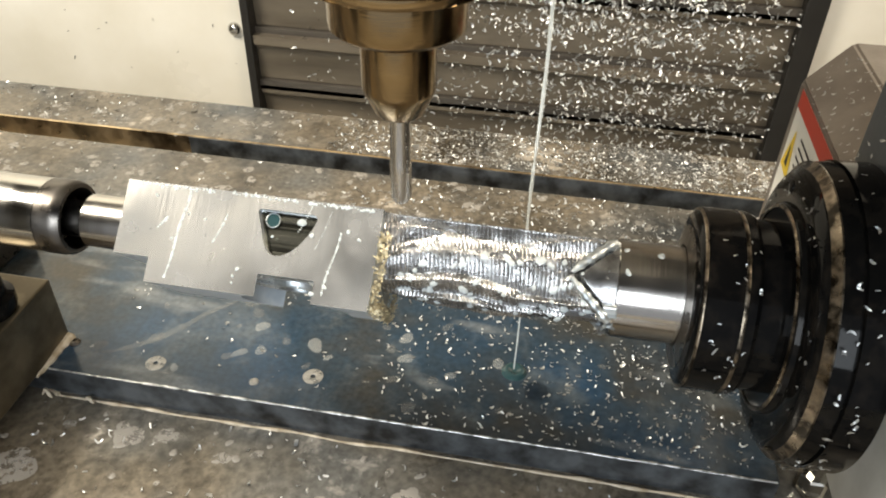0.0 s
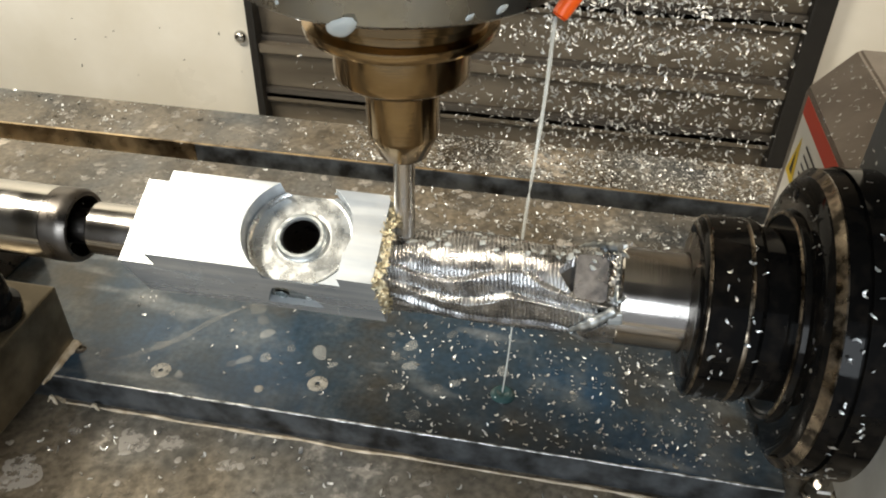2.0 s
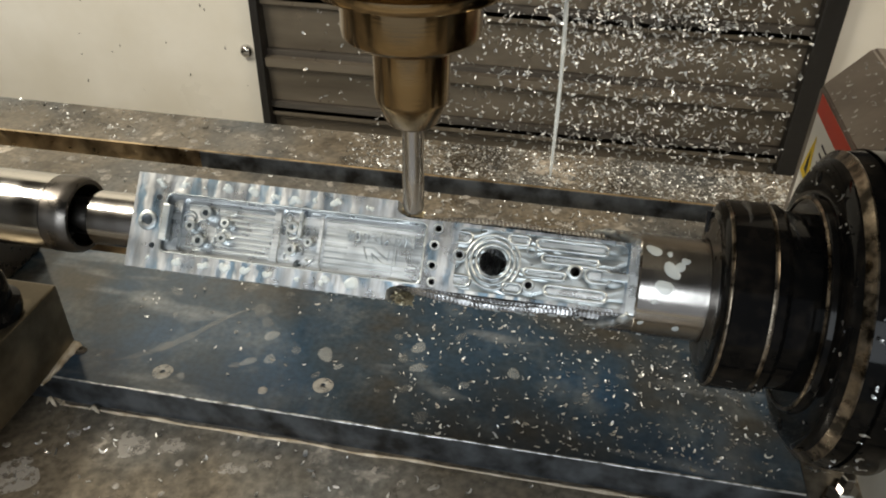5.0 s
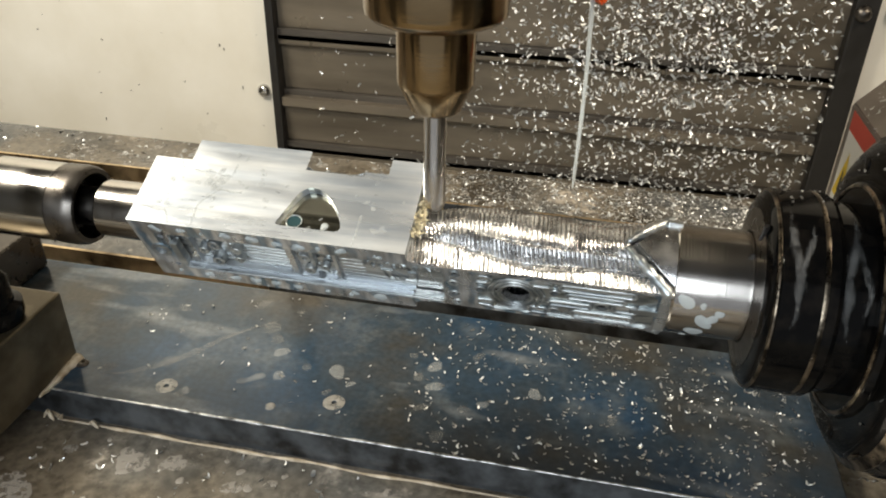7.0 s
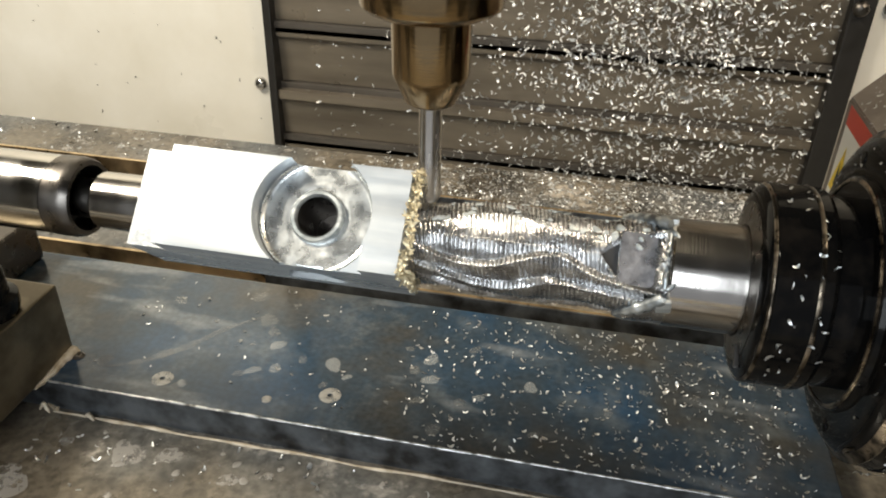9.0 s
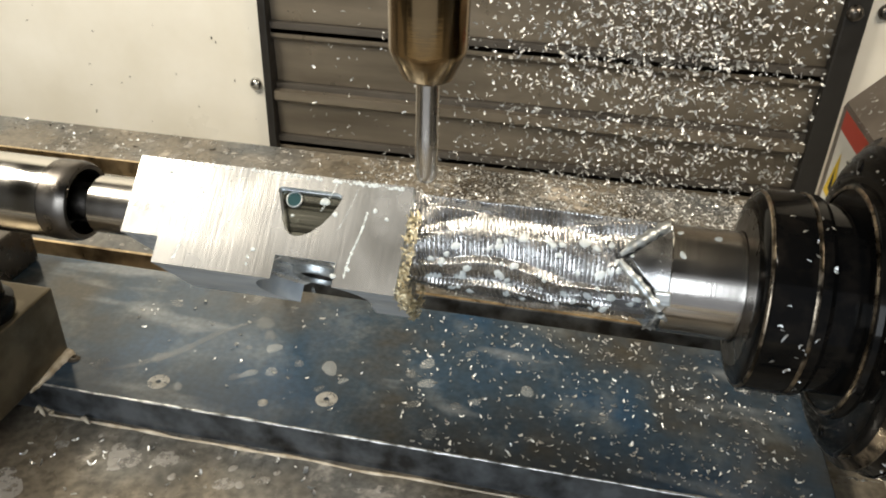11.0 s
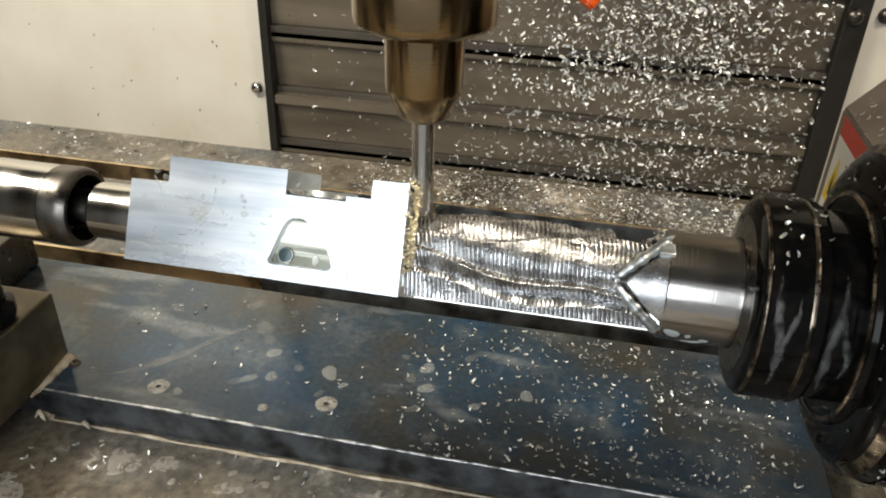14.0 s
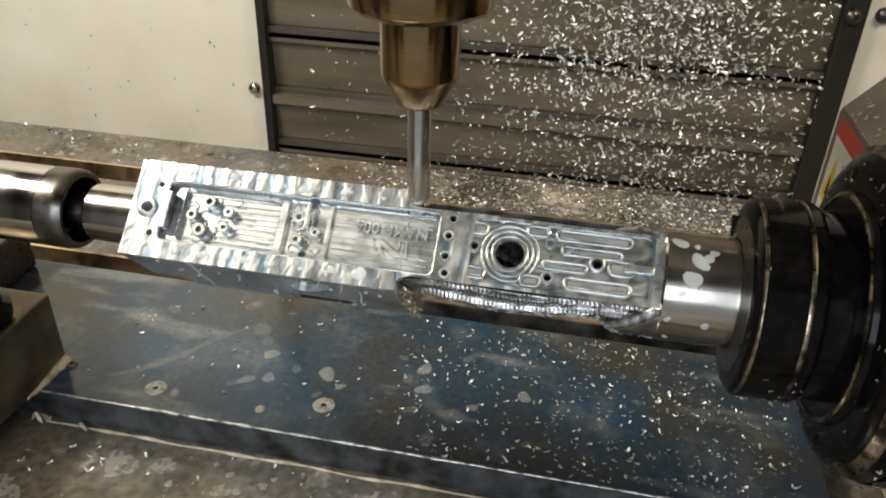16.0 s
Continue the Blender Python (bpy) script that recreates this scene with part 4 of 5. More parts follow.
    for x0, x1, y0, y1 in ((0.0235, 0.034, -0.0098, -0.0058), (0.0235, 0.035, 0.0062, 0.0100), (0.0575, 0.0830, -0.0105, -0.0070), (0.0600, 0.0800, -0.0050, -0.0022), (0.0620, 0.0840, 0.0058, 0.0098), (0.0470, 0.0540, 0.0068, 0.0104), (0.0540, 0.0690, 0.0008, 0.0036), (0.0760, 0.0850, -0.0018, 0.0030), (0.0475, 0.0550, -0.0108, -0.0075)):
        part("milled_loop", tube([(a, b, -0.0149) for a, b in rounded(x0, x1, y0, y1, min(x1 - x0, y1 - y0) * 0.49, 8)], 0.0006, 8, True), "pocket", w, "", 80)
        part("milled_floor", prism(rounded(x0 + 0.0012, x1 - 0.0012, y0 + 0.0010, y1 - 0.0010, 0.0004, 3), -0.0149, -0.0144), "lined", w)
    for x, y, ro in ((0.0562, 0.0068, 0.0022), (0.0722, 0.0, 0.0028), (0.0560, -0.0055, 0.0020), (0.0300, -0.0012, 0.0023), (0.0212, -0.0098, 0.0020), (0.0205, -0.0035, 0.002), (0.0205, 0.0040, 0.002), (0.0212, 0.0100, 0.002)):
        part("boss", lathe([(-0.0140, ro), (-0.0155, ro), (-0.0158, ro * 0.85), (-0.0158, ro * 0.62), (-0.0150, ro * 0.55)], "z", 24, at=(x, y, 0)), "pocket", w, "", 40)
    part("key_tab", box(0.0815, 0.0912, -0.0015, 0.0015, -0.0158, -0.0140, 0.0004), "pocket", w)
    # raised lettering, upside down to the viewer
    cu = bpy.data.curves.new("lettering", "FONT")
    cu.body, cu.size, cu.extrude, cu.align_x, cu.align_y = "NAXP-004", 0.0060, 0.0004, "CENTER", "CENTER"
    tx = new("lettering", cu)
    bpy.context.view_layer.update()
    me = bpy.data.meshes.new_from_object(tx.evaluated_get(bpy.context.evaluated_depsgraph_get()))
    bpy.data.objects.remove(tx)
    me.materials.append(M["pocket"])
    tx = new("lettering", me)
    tx.parent, tx.matrix_basis = w, pose(-0.0006, -0.0042, -0.0119, 0, 180, 0)
    tagged(tx, "raised part number NAXP-004")
    mark = [(-0.0062, 0.0005), (-0.0026, 0.0005), (0.0036, 0.0056), (0.0036, 0.0005), (0.0064, 0.0005), (0.0064, 0.0078), (0.0020, 0.0078), (-0.0030, 0.0034), (-0.0012, 0.0078), (-0.0040, 0.0078)]
    part("mark_outline", tube([(x - 0.0006, y * 0.8 - 0.0006, -0.0119) for x, y in mark], 0.0004, 6, True), "pocket", w, "raised outline mark under the part number")
    # carved grip
    nx, na, amax = 760, 320, 2.46
    verts, faces = [], []
    for i in range(nx + 1):
        x = 0.0048 + (0.0950 - 0.0048) * i / nx
        for j in range(na + 1):
            a = -amax + 2 * amax * j / na
            r = grip_radius(x, a)
            verts.append((x, r * math.sin(a), max(r * math.cos(a), -0.0151)))
    for i in range(nx):
        for j in range(na):
            b = i * (na + 1) + j
            faces.append((b, b + na + 1, b + na + 2, b + 1))
    gm = bpy.data.meshes.new("grip")
    gm.from_pydata(verts, [], faces)
    gm.materials.append(M["carved"])
    for fc in gm.polygons:
        fc.use_smooth = True
    g = new("grip", gm)
    g.parent = w
    tagged(g, "wave-carved grip with rows of cutter scallops")
    # dark plug added as the shade in the tunnel
    part("tunnel_mouth", prism([(MOUTH - 0.0060 * (1 - abs(q - 8) / 8) ** 0.8, 0.0072 * (q - 8) / 8) for q in range(17)], 0.0068, 0.0106), "hole", w, "tunnel mouth, its shade a dark insert")
    part("scoop_floor", prism(rounded(MOUTH + 0.0003, 0.0896, -0.0092, 0.0092, 0.002), 0.0120, 0.0124), "scoop", w, "flat milled scoop floor with swirl marks")
    rim = rounded(MOUTH, 0.0958, -0.0098, 0.0098, 0.0030, 5)
    part("scoop_rim", tube([(x, y, 0.0138 + 0.0026 * (x - 0.079) / 0.0155) for x, y in rim if x > 0.086], 0.0009, 8), "pocket", w, "bright ragged scoop rim", 80)
    # curled fins left standing along the forked grooves
    for side in (-1.57, 1.57):
        for up in (-1, 1):
            pts, rad = [], []
            for k in range(15):
                da = 0.06 + 0.80 * k / 14
                pts.append((0.0772 + 0.0155 * (da / 0.85) ** 1.1, (0.0172 + 0.0022 * (k / 14) ** 2) * math.sin(side + up * da), (0.0172 + 0.0022 * (k / 14) ** 2) * math.cos(side + up * da)))
                rad.append(0.0008 + 0.0012 * math.sin(math.pi * min(1.0, k / 16)) * (1 + 0.4 * math.sin(k * 2.1 + side)) + (0.0006 if k > 11 else 0.0))
            part("burr_fin", tube(pts, rad, 8), "pocket", w, "bright curled burr fin", 80)
    for a in (-0.88, 0.92):
        tb = part("corner_tab", box(-0.0026, 0.0026, -0.0024, 0.0024, -0.0022, 0.0022, 0.0006), "pocket", w, "leftover corner tab")
        tb.matrix_basis = pose(0.0932, math.sin(a) * 0.0180, math.cos(a) * 0.0180, -math.degrees(a), 0, 8)
    # turned bar in the collet and stub at the centre
    part("bar", lathe([(0.0940, 0.0), (0.0940, 0.0184), (0.0948, 0.019), (0.1250, 0.019), (0.1250, 0.0)], "x", 96), "turned", w, "turned round aluminium bar", 30)
    part("slab_end", box(0.0900, 0.0946, -0.0128, 0.0128, -0.0152, -0.004, 0.0006), "swept", w)
    part("stub", lathe([(-0.1225, 0.0), (-0.1225, 0.0100), (-0.1212, 0.0112), (-0.0990, 0.0114), (-0.0984, 0.0)], "x", 64), "turned", w, "turned centre stub", 30)
    # ragged burrs
    rng = random.Random(41)
    pl = []
    out = [(y, z) for y, z in ((-WY2, ZC), (-WY2, ZH), (WY2, ZH), (WY2, ZC))]
    for (y0, z0), (y1, z1) in zip(out, out[1:]):
        for k in range(300):
            u = rng.random()
            y, z = y0 + (y1 - y0) * u, z0 + (z1 - z0) * u
            q = rng.uniform(0.78, 1.03)
            if z < -0.007:
                continue
            pl.append(((BR + rng.uniform(-0.0002, 0.0034), y * q, z * q), (rng.uniform(0.2, 1), y / 0.02 + rng.uniform(-.6, .6), z / 0.02 + rng.uniform(-.6, .6))))
    chips("burr_edge", pl, 42, "brassy ragged burrs along block shoulder", w, "burr", (0.0014, 0.0036))
    pl = []
    for k in range(60):
        a = rng.uniform(-2.0, 2.0)
        rr = rng.uniform(0.0168, 0.0185)
        pl.append(((0.0915 + rng.uniform(-0.001, 0.0012), rr * math.sin(a), rr * math.cos(a)), (0.3, math.sin(a), math.cos(a))))
    chips("tail_burrs", pl, 43, "silver ragged burrs at end of grip", w, "chip", (0.0018, 0.0042))
    # coolant drops and milky foam
    sp = []
    for s in (-1, 1):
        x = -0.090
        while x < 0.0:
            for k in range(rng.choice((1, 2, 2))):
                sp.append(((x + k * 0.0016, s * rng.uniform(0.0140, 0.0158), ZC), (0, 0, -1), rng.uniform(0.0009, 0.0022), 0.0005))
            x += rng.uniform(0.007, 0.013)
    for k in range(14):
        sp.append(((rng.uniform(-0.09, 0.0), WY2, rng.uniform(-0.013, 0.021)), (0, 1, 0), rng.uniform(0.0004, 0.0012), 0.0004))
    for k in range(64):
        x, a = rng.uniform(0.012, 0.088), rng.uniform(0.3, 1.9)
        r = grip_radius(x, a) + 0.0002
        sp.append(((x, r * math.sin(a), r * math.cos(a)), (0, math.sin(a), math.cos(a)), rng.uniform(0.0007, 0.0018), 0.0004))
    for k in range(10):
        a = rng.uniform(1.6, 4.4)
        sp.append(((rng.uniform(0.094, 0.112), 0.019 * math.sin(a), 0.019 * math.cos(a)), (0, math.sin(a), math.cos(a)), rng.uniform(0.0008, 0.0028), 0.0003))
    for x0, z0, z1, wd in ((-0.0725, -0.014, 0.022, 0.0007), (-0.0100, -0.004, 0.021, 0.0006), (-0.0560, -0.006, 0.006, 0.0005), (-0.0230, -0.013, -0.002, 0.0004), (-0.0150, -0.012, 0.004, 0.0003), (-0.0800, -0.002, 0.003, 0.0007)):
        n = int((z1 - z0) / 0.0009) + 1
        for k in range(n):
            z = z0 + (z1 - z0) * k / n
            sp.append(((x0 - 0.004 * k / n + 0.0003 * math.sin(k * 0.25), WY2, z), (0, 1, 0), wd * rng.uniform(0.5, 1.0), 0.0001))
    for x0, x1, z in ((-0.093, -0.062, -0.0145), (-0.055, -0.028, -0.0146), (-0.024, 0.002, -0.0143)):
        for k in range(22):
            sp.append(((x0 + (x1 - x0) * k / 22, WY2 - 0.0001, z + rng.uniform(-0.0006, 0.0004)), (0, 1, 0), rng.uniform(0.0003, 0.0009), 0.0002))
    sp.append(((-0.0268, -0.0160, -0.0070), (0, -1, 0), 0.0015, 0.0006))
    sp.append(((-0.0268, 0.0160, -0.0070), (0, 1, 0), 0.0015, 0.0006))
    domes("coolant_drops", sp, "foam", "milky coolant drops", w)
    # dried tide lines on the stepped flank
    sp = []
    for line in (((-0.090, 0.0160), (-0.0865, 0.0105), (-0.0665, 0.0085), (-0.0660, 0.0150)), ((-0.0745, -0.0148), (-0.0750, -0.006), (-0.0700, 0.0015), (-0.0600, 0.002)), ((-0.0965, -0.009), (-0.0860, -0.0095), (-0.0830, -0.0148)), ((-0.0140, -0.0150), (-0.0140, -0.0020))):
        for (xa, za), (xb, zb) in zip(line, line[1:]):
            n = max(2, int(math.hypot(xb - xa, zb - za) / 0.0006))
            for k in range(n):
                u = k / n
                sp.append(((xa + (xb - xa) * u + rng.uniform(-0.0001, 0.0001), -WY2, za + (zb - za) * u + 0.0004 * math.sin(k * 0.4)), (0, -1, 0), rng.uniform(0.0003, 0.0006), 0.00008))
    for cx, cz, ra, n in ((-0.0720, 0.0080, 0.0034, 9), (-0.0700, 0.0010, 0.0026, 6), (-0.0560, 0.0130, 0.0016, 3), (-0.0500, -0.0020, 0.0014, 3), (-0.0120, 0.0030, 0.0016, 4), (-0.0060, -0.0080, 0.0018, 4), (-0.0880, -0.0040, 0.0022, 5)):
        for k in range(n):
            sp.append(((cx + rng.uniform(-ra, ra), -WY2, cz + rng.uniform(-ra, ra) * 1.3), (0, -1, 0), ra * rng.uniform(0.3, 0.75), 0.0001))
    for k in range(26):
        sp.append(((rng.uniform(-0.095, 0.0), -WY2, rng.uniform(-0.014, 0.020)), (0, -1, 0), rng.uniform(0.0004, 0.0012), 0.0002))
    domes("tide_mark", sp, "haze", "dried coolant tide lines", w)
    return w


def bowl():
    """Swirled floor of the counterbore, trimmed to the block's width."""
    bm = lathe([(0.01535, 0.0212), (0.0170, 0.0211), (0.01565, 0.0202), (0.01535, 0.0190), (0.01575, 0.0177), (0.01535, 0.0164), (0.01575, 0.0151), (0.01535, 0.0138), (0.01570, 0.0125), (0.01535, 0.0112), (0.0154, 0.0100)], "z", 96, at=(HX, 0, 0))
    for co, no in (((0, WY2 - 0.0002, 0), (0, 1, 0)), ((0, -WY2 + 0.0002, 0), (0, -1, 0))):
        bmesh.ops.bisect_plane(bm, geom=bm.verts[:] + bm.edges[:] + bm.faces[:], plane_co=co, plane_no=no, clear_outer=True)
    return bm


# ---- spindle ----
def spindle_head():
    s = thing("spindle_head", pose(TOOL_X, 0, 0.138), "machine spindle with steel collet holder, warm light in its colour, and ball-nose cutter", "spindle")
    prof = [(0.0, 0.0), (0.0003, 0.0015), (0.0012, 0.0028), (0.0026, 0.0037), (0.004, 0.004), (0.018, 0.004), (0.0185, 0.0039), (0.043, 0.0039), (0.043, 0.0)]
    part("cutter", lathe(prof, "z", 40), "carbide", s, "ball-nose carbide cutter", 40)
    nose = [(0.0375, 0.0), (0.0375, 0.0072), (0.0380, 0.0080), (0.0388, 0.0089), (0.0462, 0.0122), (0.0472, 0.0126), (0.0484, 0.0128), (0.0670, 0.0130), (0.0680, 0.0130), (0.0690, 0.0)]
    part("collet_cap", lathe(nose, "z", 72), "holder", s, "steel conical collet cap with warm light in its colour", 25)
    body = [(0.0675, 0.0), (0.0675, 0.0185), (0.0688, 0.0212), (0.0702, 0.0226), (0.0720, 0.0229), (0.0820, 0.0229), (0.0834, 0.0237), (0.0842, 0.0285), (0.0852, 0.0312), (0.0866, 0.0318), (0.0886, 0.0318), (0.0900, 0.0292), (0.0922, 0.0292), (0.0936, 0.0318), (0.0966, 0.0318), (0.0974, 0.0302), (0.1046, 0.0296), (0.1046, 0.0)]
    part("tool_holder", lathe(body, "z", 96), "holder", s, "steel flanged tool holder with warm light in its colour", 25)
    part("spindle_nose", lathe([(0.1030, 0.0), (0.1030, 0.047), (0.1036, 0.0505), (0.1052, 0.053), (0.118, 0.0555), (0.1185, 0.0555)], "z", 96), "spindle", s, "wet bright steel spindle nose ring", 25)
    part("nose_collar", lathe([(0.1180, 0.0), (0.1180, 0.0565), (0.122, 0.058), (0.2, 0.058), (0.2, 0.0)], "z", 96), "green", s, "dark green spindle collar", 25)
    part("head_casting", box(-0.12, 0.12, -0.08, 0.3, 0.19, 0.42, 0.01), "enamel", s, "", 30)
    # coolant line with orange nozzle
    part("coolant_hose", tube([(0.084, 0.135, 0.20), (0.082, 0.134, 0.15), (0.076, 0.130, 0.110), (0.066, 0.124, 0.082)], 0.0065, 16), "rubber", s, "black segmented coolant hose", 50)
    tip = Vector((0.0465, 0.1105, 0.0520))
    way = Vector((0.020, 0.014, 0.032)).normalized()
    part("coolant_nozzle", tube([tip + way * 0.042, tip + way * 0.034, tip + way * 0.001, tip, tip + way * 0.002, tip + way * 0.006], [0.0062, 0.0056, 0.0040, 0.0036, 0.0028, 0.0024], 24), "orange", s, "orange plastic coolant nozzle", 40)
    rng = random.Random(51)
    sp = []
    for k in range(3):
        a = rng.uniform(-2.4, -0.7)
        sp.append(((0.0535 * math.cos(a), 0.0535 * math.sin(a), rng.uniform(0.1062, 0.110)), (math.cos(a), math.sin(a), -0.3), rng.uniform(0.0006, 0.0016), 0.0004))
    sp.append(((-0.0035, -0.0518, 0.1042), (-0.05, -0.9, -0.6), 0.0048, 0.0012))
    domes("coolant_drops", sp, "foam", "milky coolant drops under spindle nose", s)
    return s


def coolant_jet():
    """The falling jet, from the nozzle to the plate; its origin is the nozzle's mouth."""
    j = thing("coolant_jet", pose(0.0617, 0.1105, 0.190), "thin pale jet of coolant", "coolant jet")
    rng = random.Random(61)
    pts, rad = [], []
    for k in range(49):
        u = k / 48
        pts.append((0.0006 * math.sin(9 * u), -0.044 * u - 0.012 * math.sin(math.pi * u * 0.5), -0.1875 * u))
        rad.append((0.0007 * (1 - u) + 0.0004) * (0.8 + 0.4 * rng.random()))
    part("jet_head", tube(pts[:21], rad[:20] + [0.0003], 10), "stream", j, "", 80)
    tail = part("jet_tail", tube(pts[20:], [0.0003] + rad[21:], 10), "stream", j, "", 80)
    # dark rosette where the jet strikes the wet plate
    part("splash", lathe([(-0.1894, 0.0), (-0.1890, 0.0014), (-0.1880, 0.0030), (-0.1876, 0.0042), (-0.1882, 0.0056), (-0.1896, 0.0068)], "z", 28, at=(0.0006, -0.056, 0)), "teal", tail, "", 80)
    return j, tail


# ---- loose chips and stains ----
def loose_chips():
    rng = random.Random(71)

    def wall_place(n, x0, x1, z0, z1, bias):
        out = []
        for k in range(n):
            x = min(0.325, max(-0.340, rng.gauss(0.5 * (x0 + x1), bias * (x1 - x0)))) if bias < 0.5 else rng.uniform(x0, x1)
            out.append(((x, 0.6865, rng.uniform(z0, z1)), (rng.uniform(-.5, .5), -1, rng.uniform(-.3, .6))))
        return out
    pl = [q for q in wall_place(3500, -0.04, 0.36, -0.2, 0.14, 0.3) if q[0][0] < 0.325] + wall_place(900, 0.0, 0.25, -0.05, 0.14, 0.3) + wall_place(170, -0.3, 0.1, -0.2, 0.12, 1.0)
    chips("wall_chips", pl, 72, "silver curled chips stuck to the wet way cover", None, "chip", (0.0042, 0.0098))

    def flat(n, x0, x1, y0, y1, z, bx=1.0):
        return [((x0 + (x1 - x0) * rng.random() ** bx, rng.uniform(y0, y1), z), (rng.uniform(-.35, .35), rng.uniform(-.35, .35), 1)) for k in range(n)]
    pl = flat(5200, -0.12, 0.5, 0.308, 0.366, TABLE, 0.8) + flat(300, -0.6, 0.1, 0.310, 0.366, TABLE) + flat(2000, -0.08, 0.45, 0.176, 0.279, TABLE, 0.9) + flat(150, -0.5, 0.0, 0.176, 0.279, TABLE)
    pl += flat(200, -0.2, 0.5, 0.288, 0.307, TABLE - 0.021)
    chips("table_chips", pl, 73, "drift of silver chips on table behind the work", None, "chip", (0.002, 0.006))
    pl = flat(820, -0.02, 0.19, 0.026, 0.128, 0.0, 0.62) + flat(80, -0.18, 0.05, 0.03, 0.125, 0.0) + flat(30, 0.0, 0.17, 0.021, 0.027, 0.0)
    chips("plate_chips", pl, 74, "scattered silver chips lying on wet plate", None, "chip", (0.0014, 0.0040))
    pl = flat(230, -0.2, 0.22, -0.07, 0.014, TABLE)
    chips("front_chips", pl, 75, "scattered silver chips on stained table", None, "chip", (0.002, 0.0055))
    sp = [((rng.uniform(-0.18, 0.12), rng.uniform(0.03, 0.126), 0.0), (0, 0, 1), rng.uniform(0.0015, 0.0045), 0.00025) for k in range(26)]
    domes("plate_drops", sp, "spot", "flat pale coolant drops on plate", None, "coolant drops")
    sp = [((rng.uniform(-0.4, 0.4), rng.uniform(0.178, 0.366), TABLE), (0, 0, 1), rng.uniform(0.0015, 0.005), 0.0003) for k in range(420)]
    sp += [((rng.uniform(-0.2, 0.2), rng.uniform(-0.05, 0.012), TABLE), (0, 0, 1), rng.uniform(0.001, 0.0035), 0.0004) for k in range(46)]
    domes("table_drops", [s for s in sp if not 0.279 < s[0][1] < 0.308], "stain", "pale coolant drops on table", None, "coolant drops")
    sp = [((x + rng.uniform(-r, r) * 0.8, y + rng.uniform(-r, r) * 0.4, TABLE), (0, 0, 1), r * rng.uniform(0.35, 0.7), 0.00012) for x, y, r in ((-0.137, 0.000, 0.010), (-0.113, 0.002, 0.006), (-0.182, -0.030, 0.012), (-0.080, -0.006, 0.005), (0.02, -0.01, 0.006)) for k in range(7)]
    domes("table_stains", sp, "stain", "chalky grey dried stains on table", None, "stains", 18)
    # long wiped smear of coolant across the plate
    way = [(-0.172, 0.0355), (-0.160, 0.0385), (-0.148, 0.046), (-0.137, 0.056), (-0.129, 0.066), (-0.121, 0.079), (-0.110, 0.091), (-0.099, 0.100)]
    bm = bmesh.new()
    old = None
    for k in range(57):
        u = k / 8
        n0 = min(6, int(u))
        p = Vector((*way[n0], 0.0003)).lerp(Vector((*way[n0 + 1], 0.0003)), u - n0)
        h = 0.0028 * math.sin(math.pi * min(1, max(0.02, k / 56))) * (1 + 0.6 * noise.noise((k * 0.35, 1, 4)))
        row = [bm.verts.new(p + Vector((-0.6, 0.75, 0)) * h), bm.verts.new(p + Vector((0.6, -0.75, 0)) * h * 0.8)]
        if old:
            bm.faces.new([old[0], old[1], row[1], row[0]])
        old = row
    tagged(part("coolant_smear", bm, "spot"), "faint milky smear wiped across wet plate", "smear", "", "stuff")
    pl = [((rng.uniform(-0.7, -0.365), 0.6995, rng.uniform(-0.16, 0.12)), (rng.uniform(-.4, .4), -1, 0)) for k in range(36)]
    chips("panel_specks", pl, 76, "small dark chips on enamel panel", None, "darksteel", (0.002, 0.006))


enclosure()
machine_table()
sub_plate()
foot_bead()
bracket()
tailstock()
indexer = rotary_unit()
nut = collet_nut()
work = workpiece()
spindle = spindle_head()
jet, jet_tail = coolant_jet()
loose_chips()


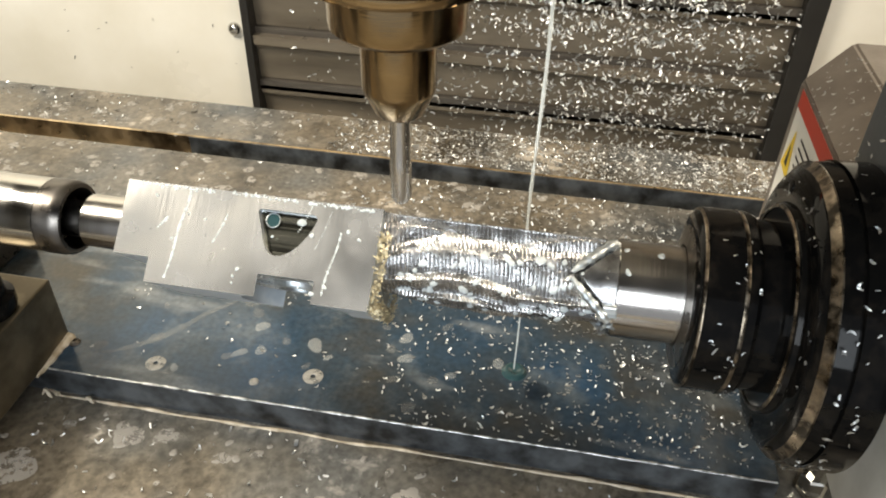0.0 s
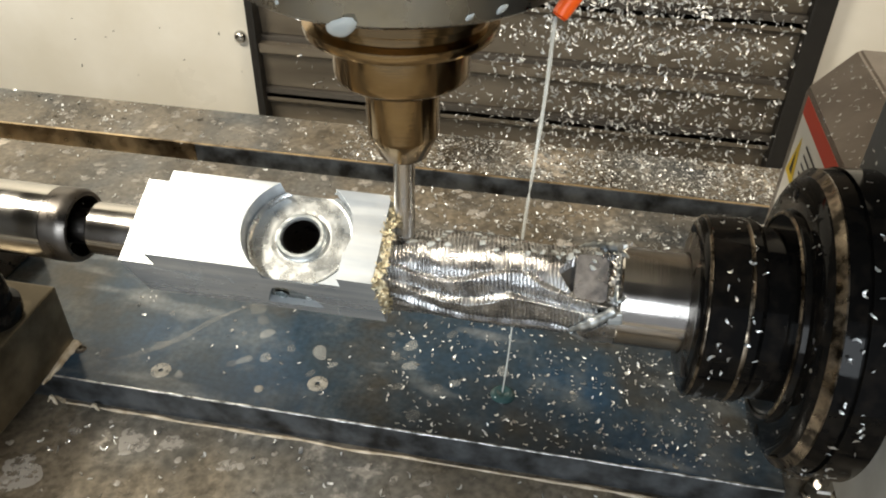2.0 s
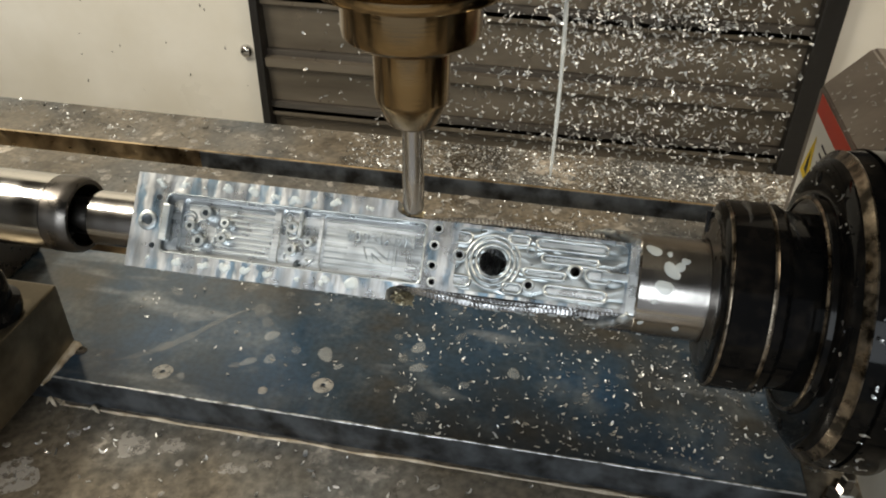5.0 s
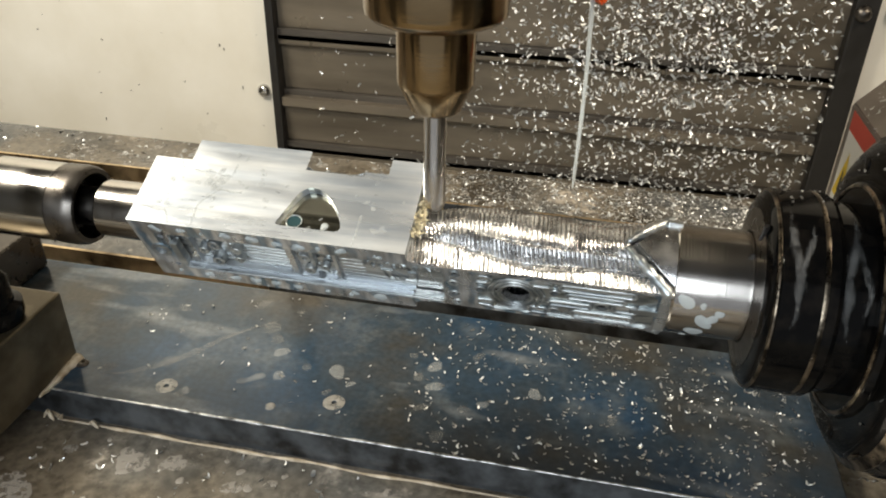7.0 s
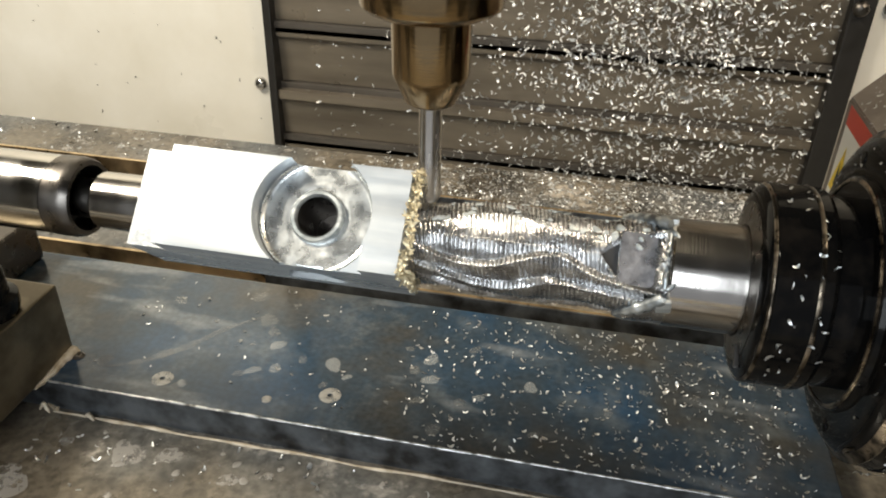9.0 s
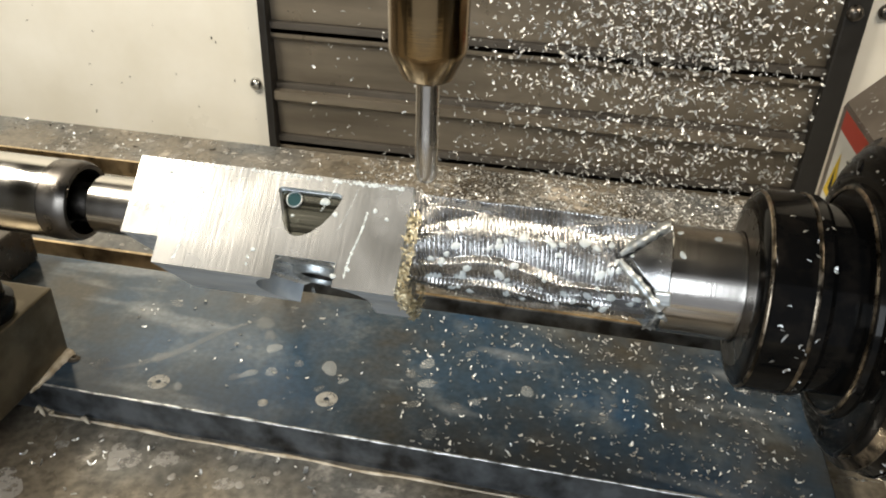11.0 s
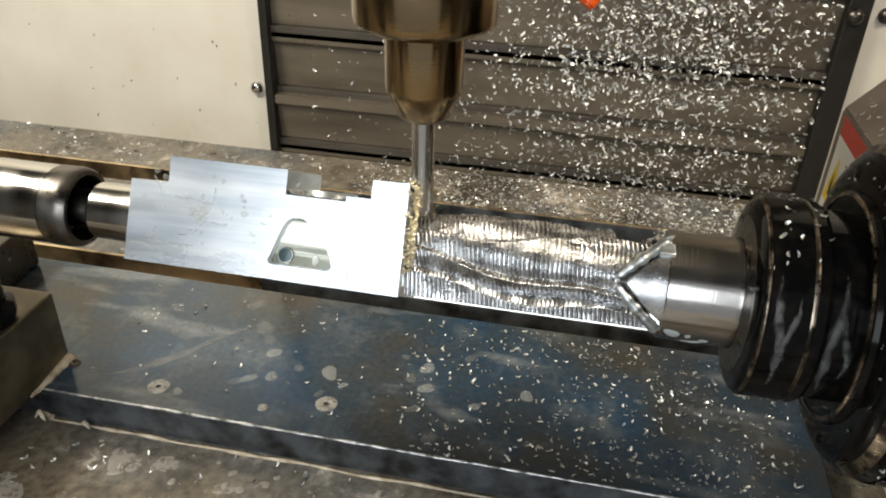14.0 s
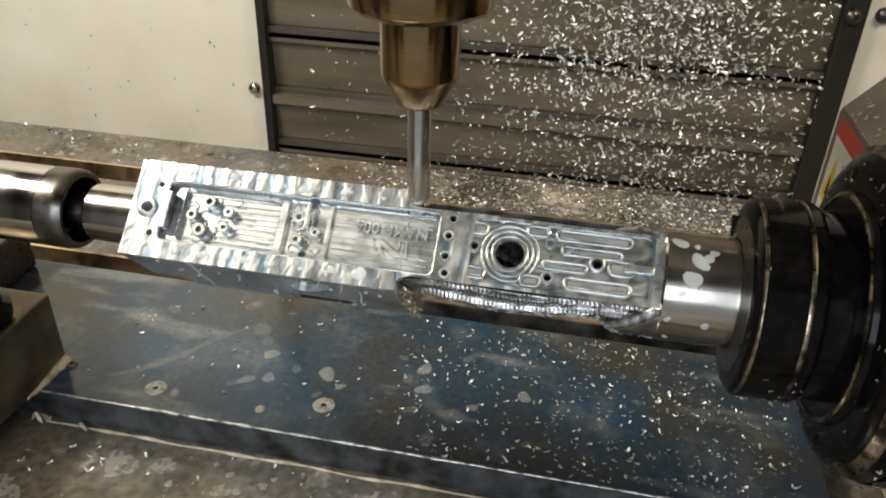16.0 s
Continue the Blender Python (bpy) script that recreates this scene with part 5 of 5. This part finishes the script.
# ---- what moves ----
def motions():
    # angle of the bore face over the viewer's level; the axis swings to and fro at an even pace
    swing = [(0, -42.5), (0.5, -18), (1, 8.5), (1.5, 35.5), (2, 62), (2.5, 89), (3, 115), (3.5, 140), (4, 167.5), (4.5, 194.5), (5, 220.5), (5.2, 229.5), (5.35, 233), (5.5, 230.5), (5.8, 218.5), (6, 207.6), (6.5, 180.3),
             (7, 153), (7.5, 125.6), (8, 98.2), (8.5, 70.9), (9, 43.5), (9.5, 16.2), (10, -11.2), (10.5, -38), (10.7, -46), (10.8, -48.5), (10.9, -46.5), (11.3, -29.7), (11.5, -18.7), (12, 8.6), (12.5, 35.8), (13, 63), (13.5, 90.3),
             (14, 117.7), (14.5, 145.4), (15, 173), (15.5, 200.2), (16, 227)]
    walk(work, [(t, pose(WORK_X, 0, AXIS, 90 - a)) for t, a in swing])
    walk(nut, [(t, pose(NUT_X, 0, AXIS, 90 - a)) for t, a in swing])
    lift = [(0, 0.1515), (0.25, 0.144), (0.5, 0.139), (1, 0.138), (2, 0.138), (3.5, 0.138), (4.5, 0.1385), (5, 0.143), (5.3, 0.150), (5.6, 0.146), (6, 0.1405), (6.5, 0.1395), (7, 0.1395), (9, 0.1397), (10.3, 0.140), (10.8, 0.152), (11.1, 0.148),
            (11.5, 0.141), (12, 0.1395), (12.5, 0.1398), (14.5, 0.1392), (15.5, 0.141), (16, 0.1445)]
    # the cutter creeps towards the shoulder from pass to pass
    creep = [(0, 0.0174), (3.5, 0.0170), (7, 0.0160), (9, 0.0155), (12.5, 0.0141), (16, 0.0138)]
    along = lambda t: next(a + (b - a) * (t - t0) / (t1 - t0) for (t0, a), (t1, b) in zip(creep, creep[1:]) if t <= t1)
    walk(spindle, [(t, pose(along(t), 0, z)) for t, z in lift])
    # the jet sways with the head, then breaks off and falls away behind the plate
    walk(jet, [(t, pose(along(t) + 0.0450, 0.1105, z + 0.052, 0, a, 0)) for t, z, a in
               [(0, 0.1515, -0.5), (0.5, 0.139, 1.0), (1, 0.138, 2.4), (1.5, 0.138, 2.1), (2, 0.138, 1.8), (2.5, 0.138, 1.2), (3, 0.138, 0.6), (3.5, 0.138, -2.4), (3.8, 0.138, -2.6), (4.6, 0.1385, -2), (5, 0.143, -1.5), (5.3, 0.150, -1), (6, 0.1405, -1), (7, 0.1395, -1), (7.15, 0.1395, -1), (7.45, -0.25, -1), (7.6, -0.27, -1), (16, -0.27, -1)]])
    walk(jet_tail, [(t, pose(0, 0, z)) for t, z in [(0, 0), (3.2, 0), (3.35, -0.06), (3.5, -0.19), (4.1, -0.40), (4.2, -0.42), (16, -0.42)]])


motions()
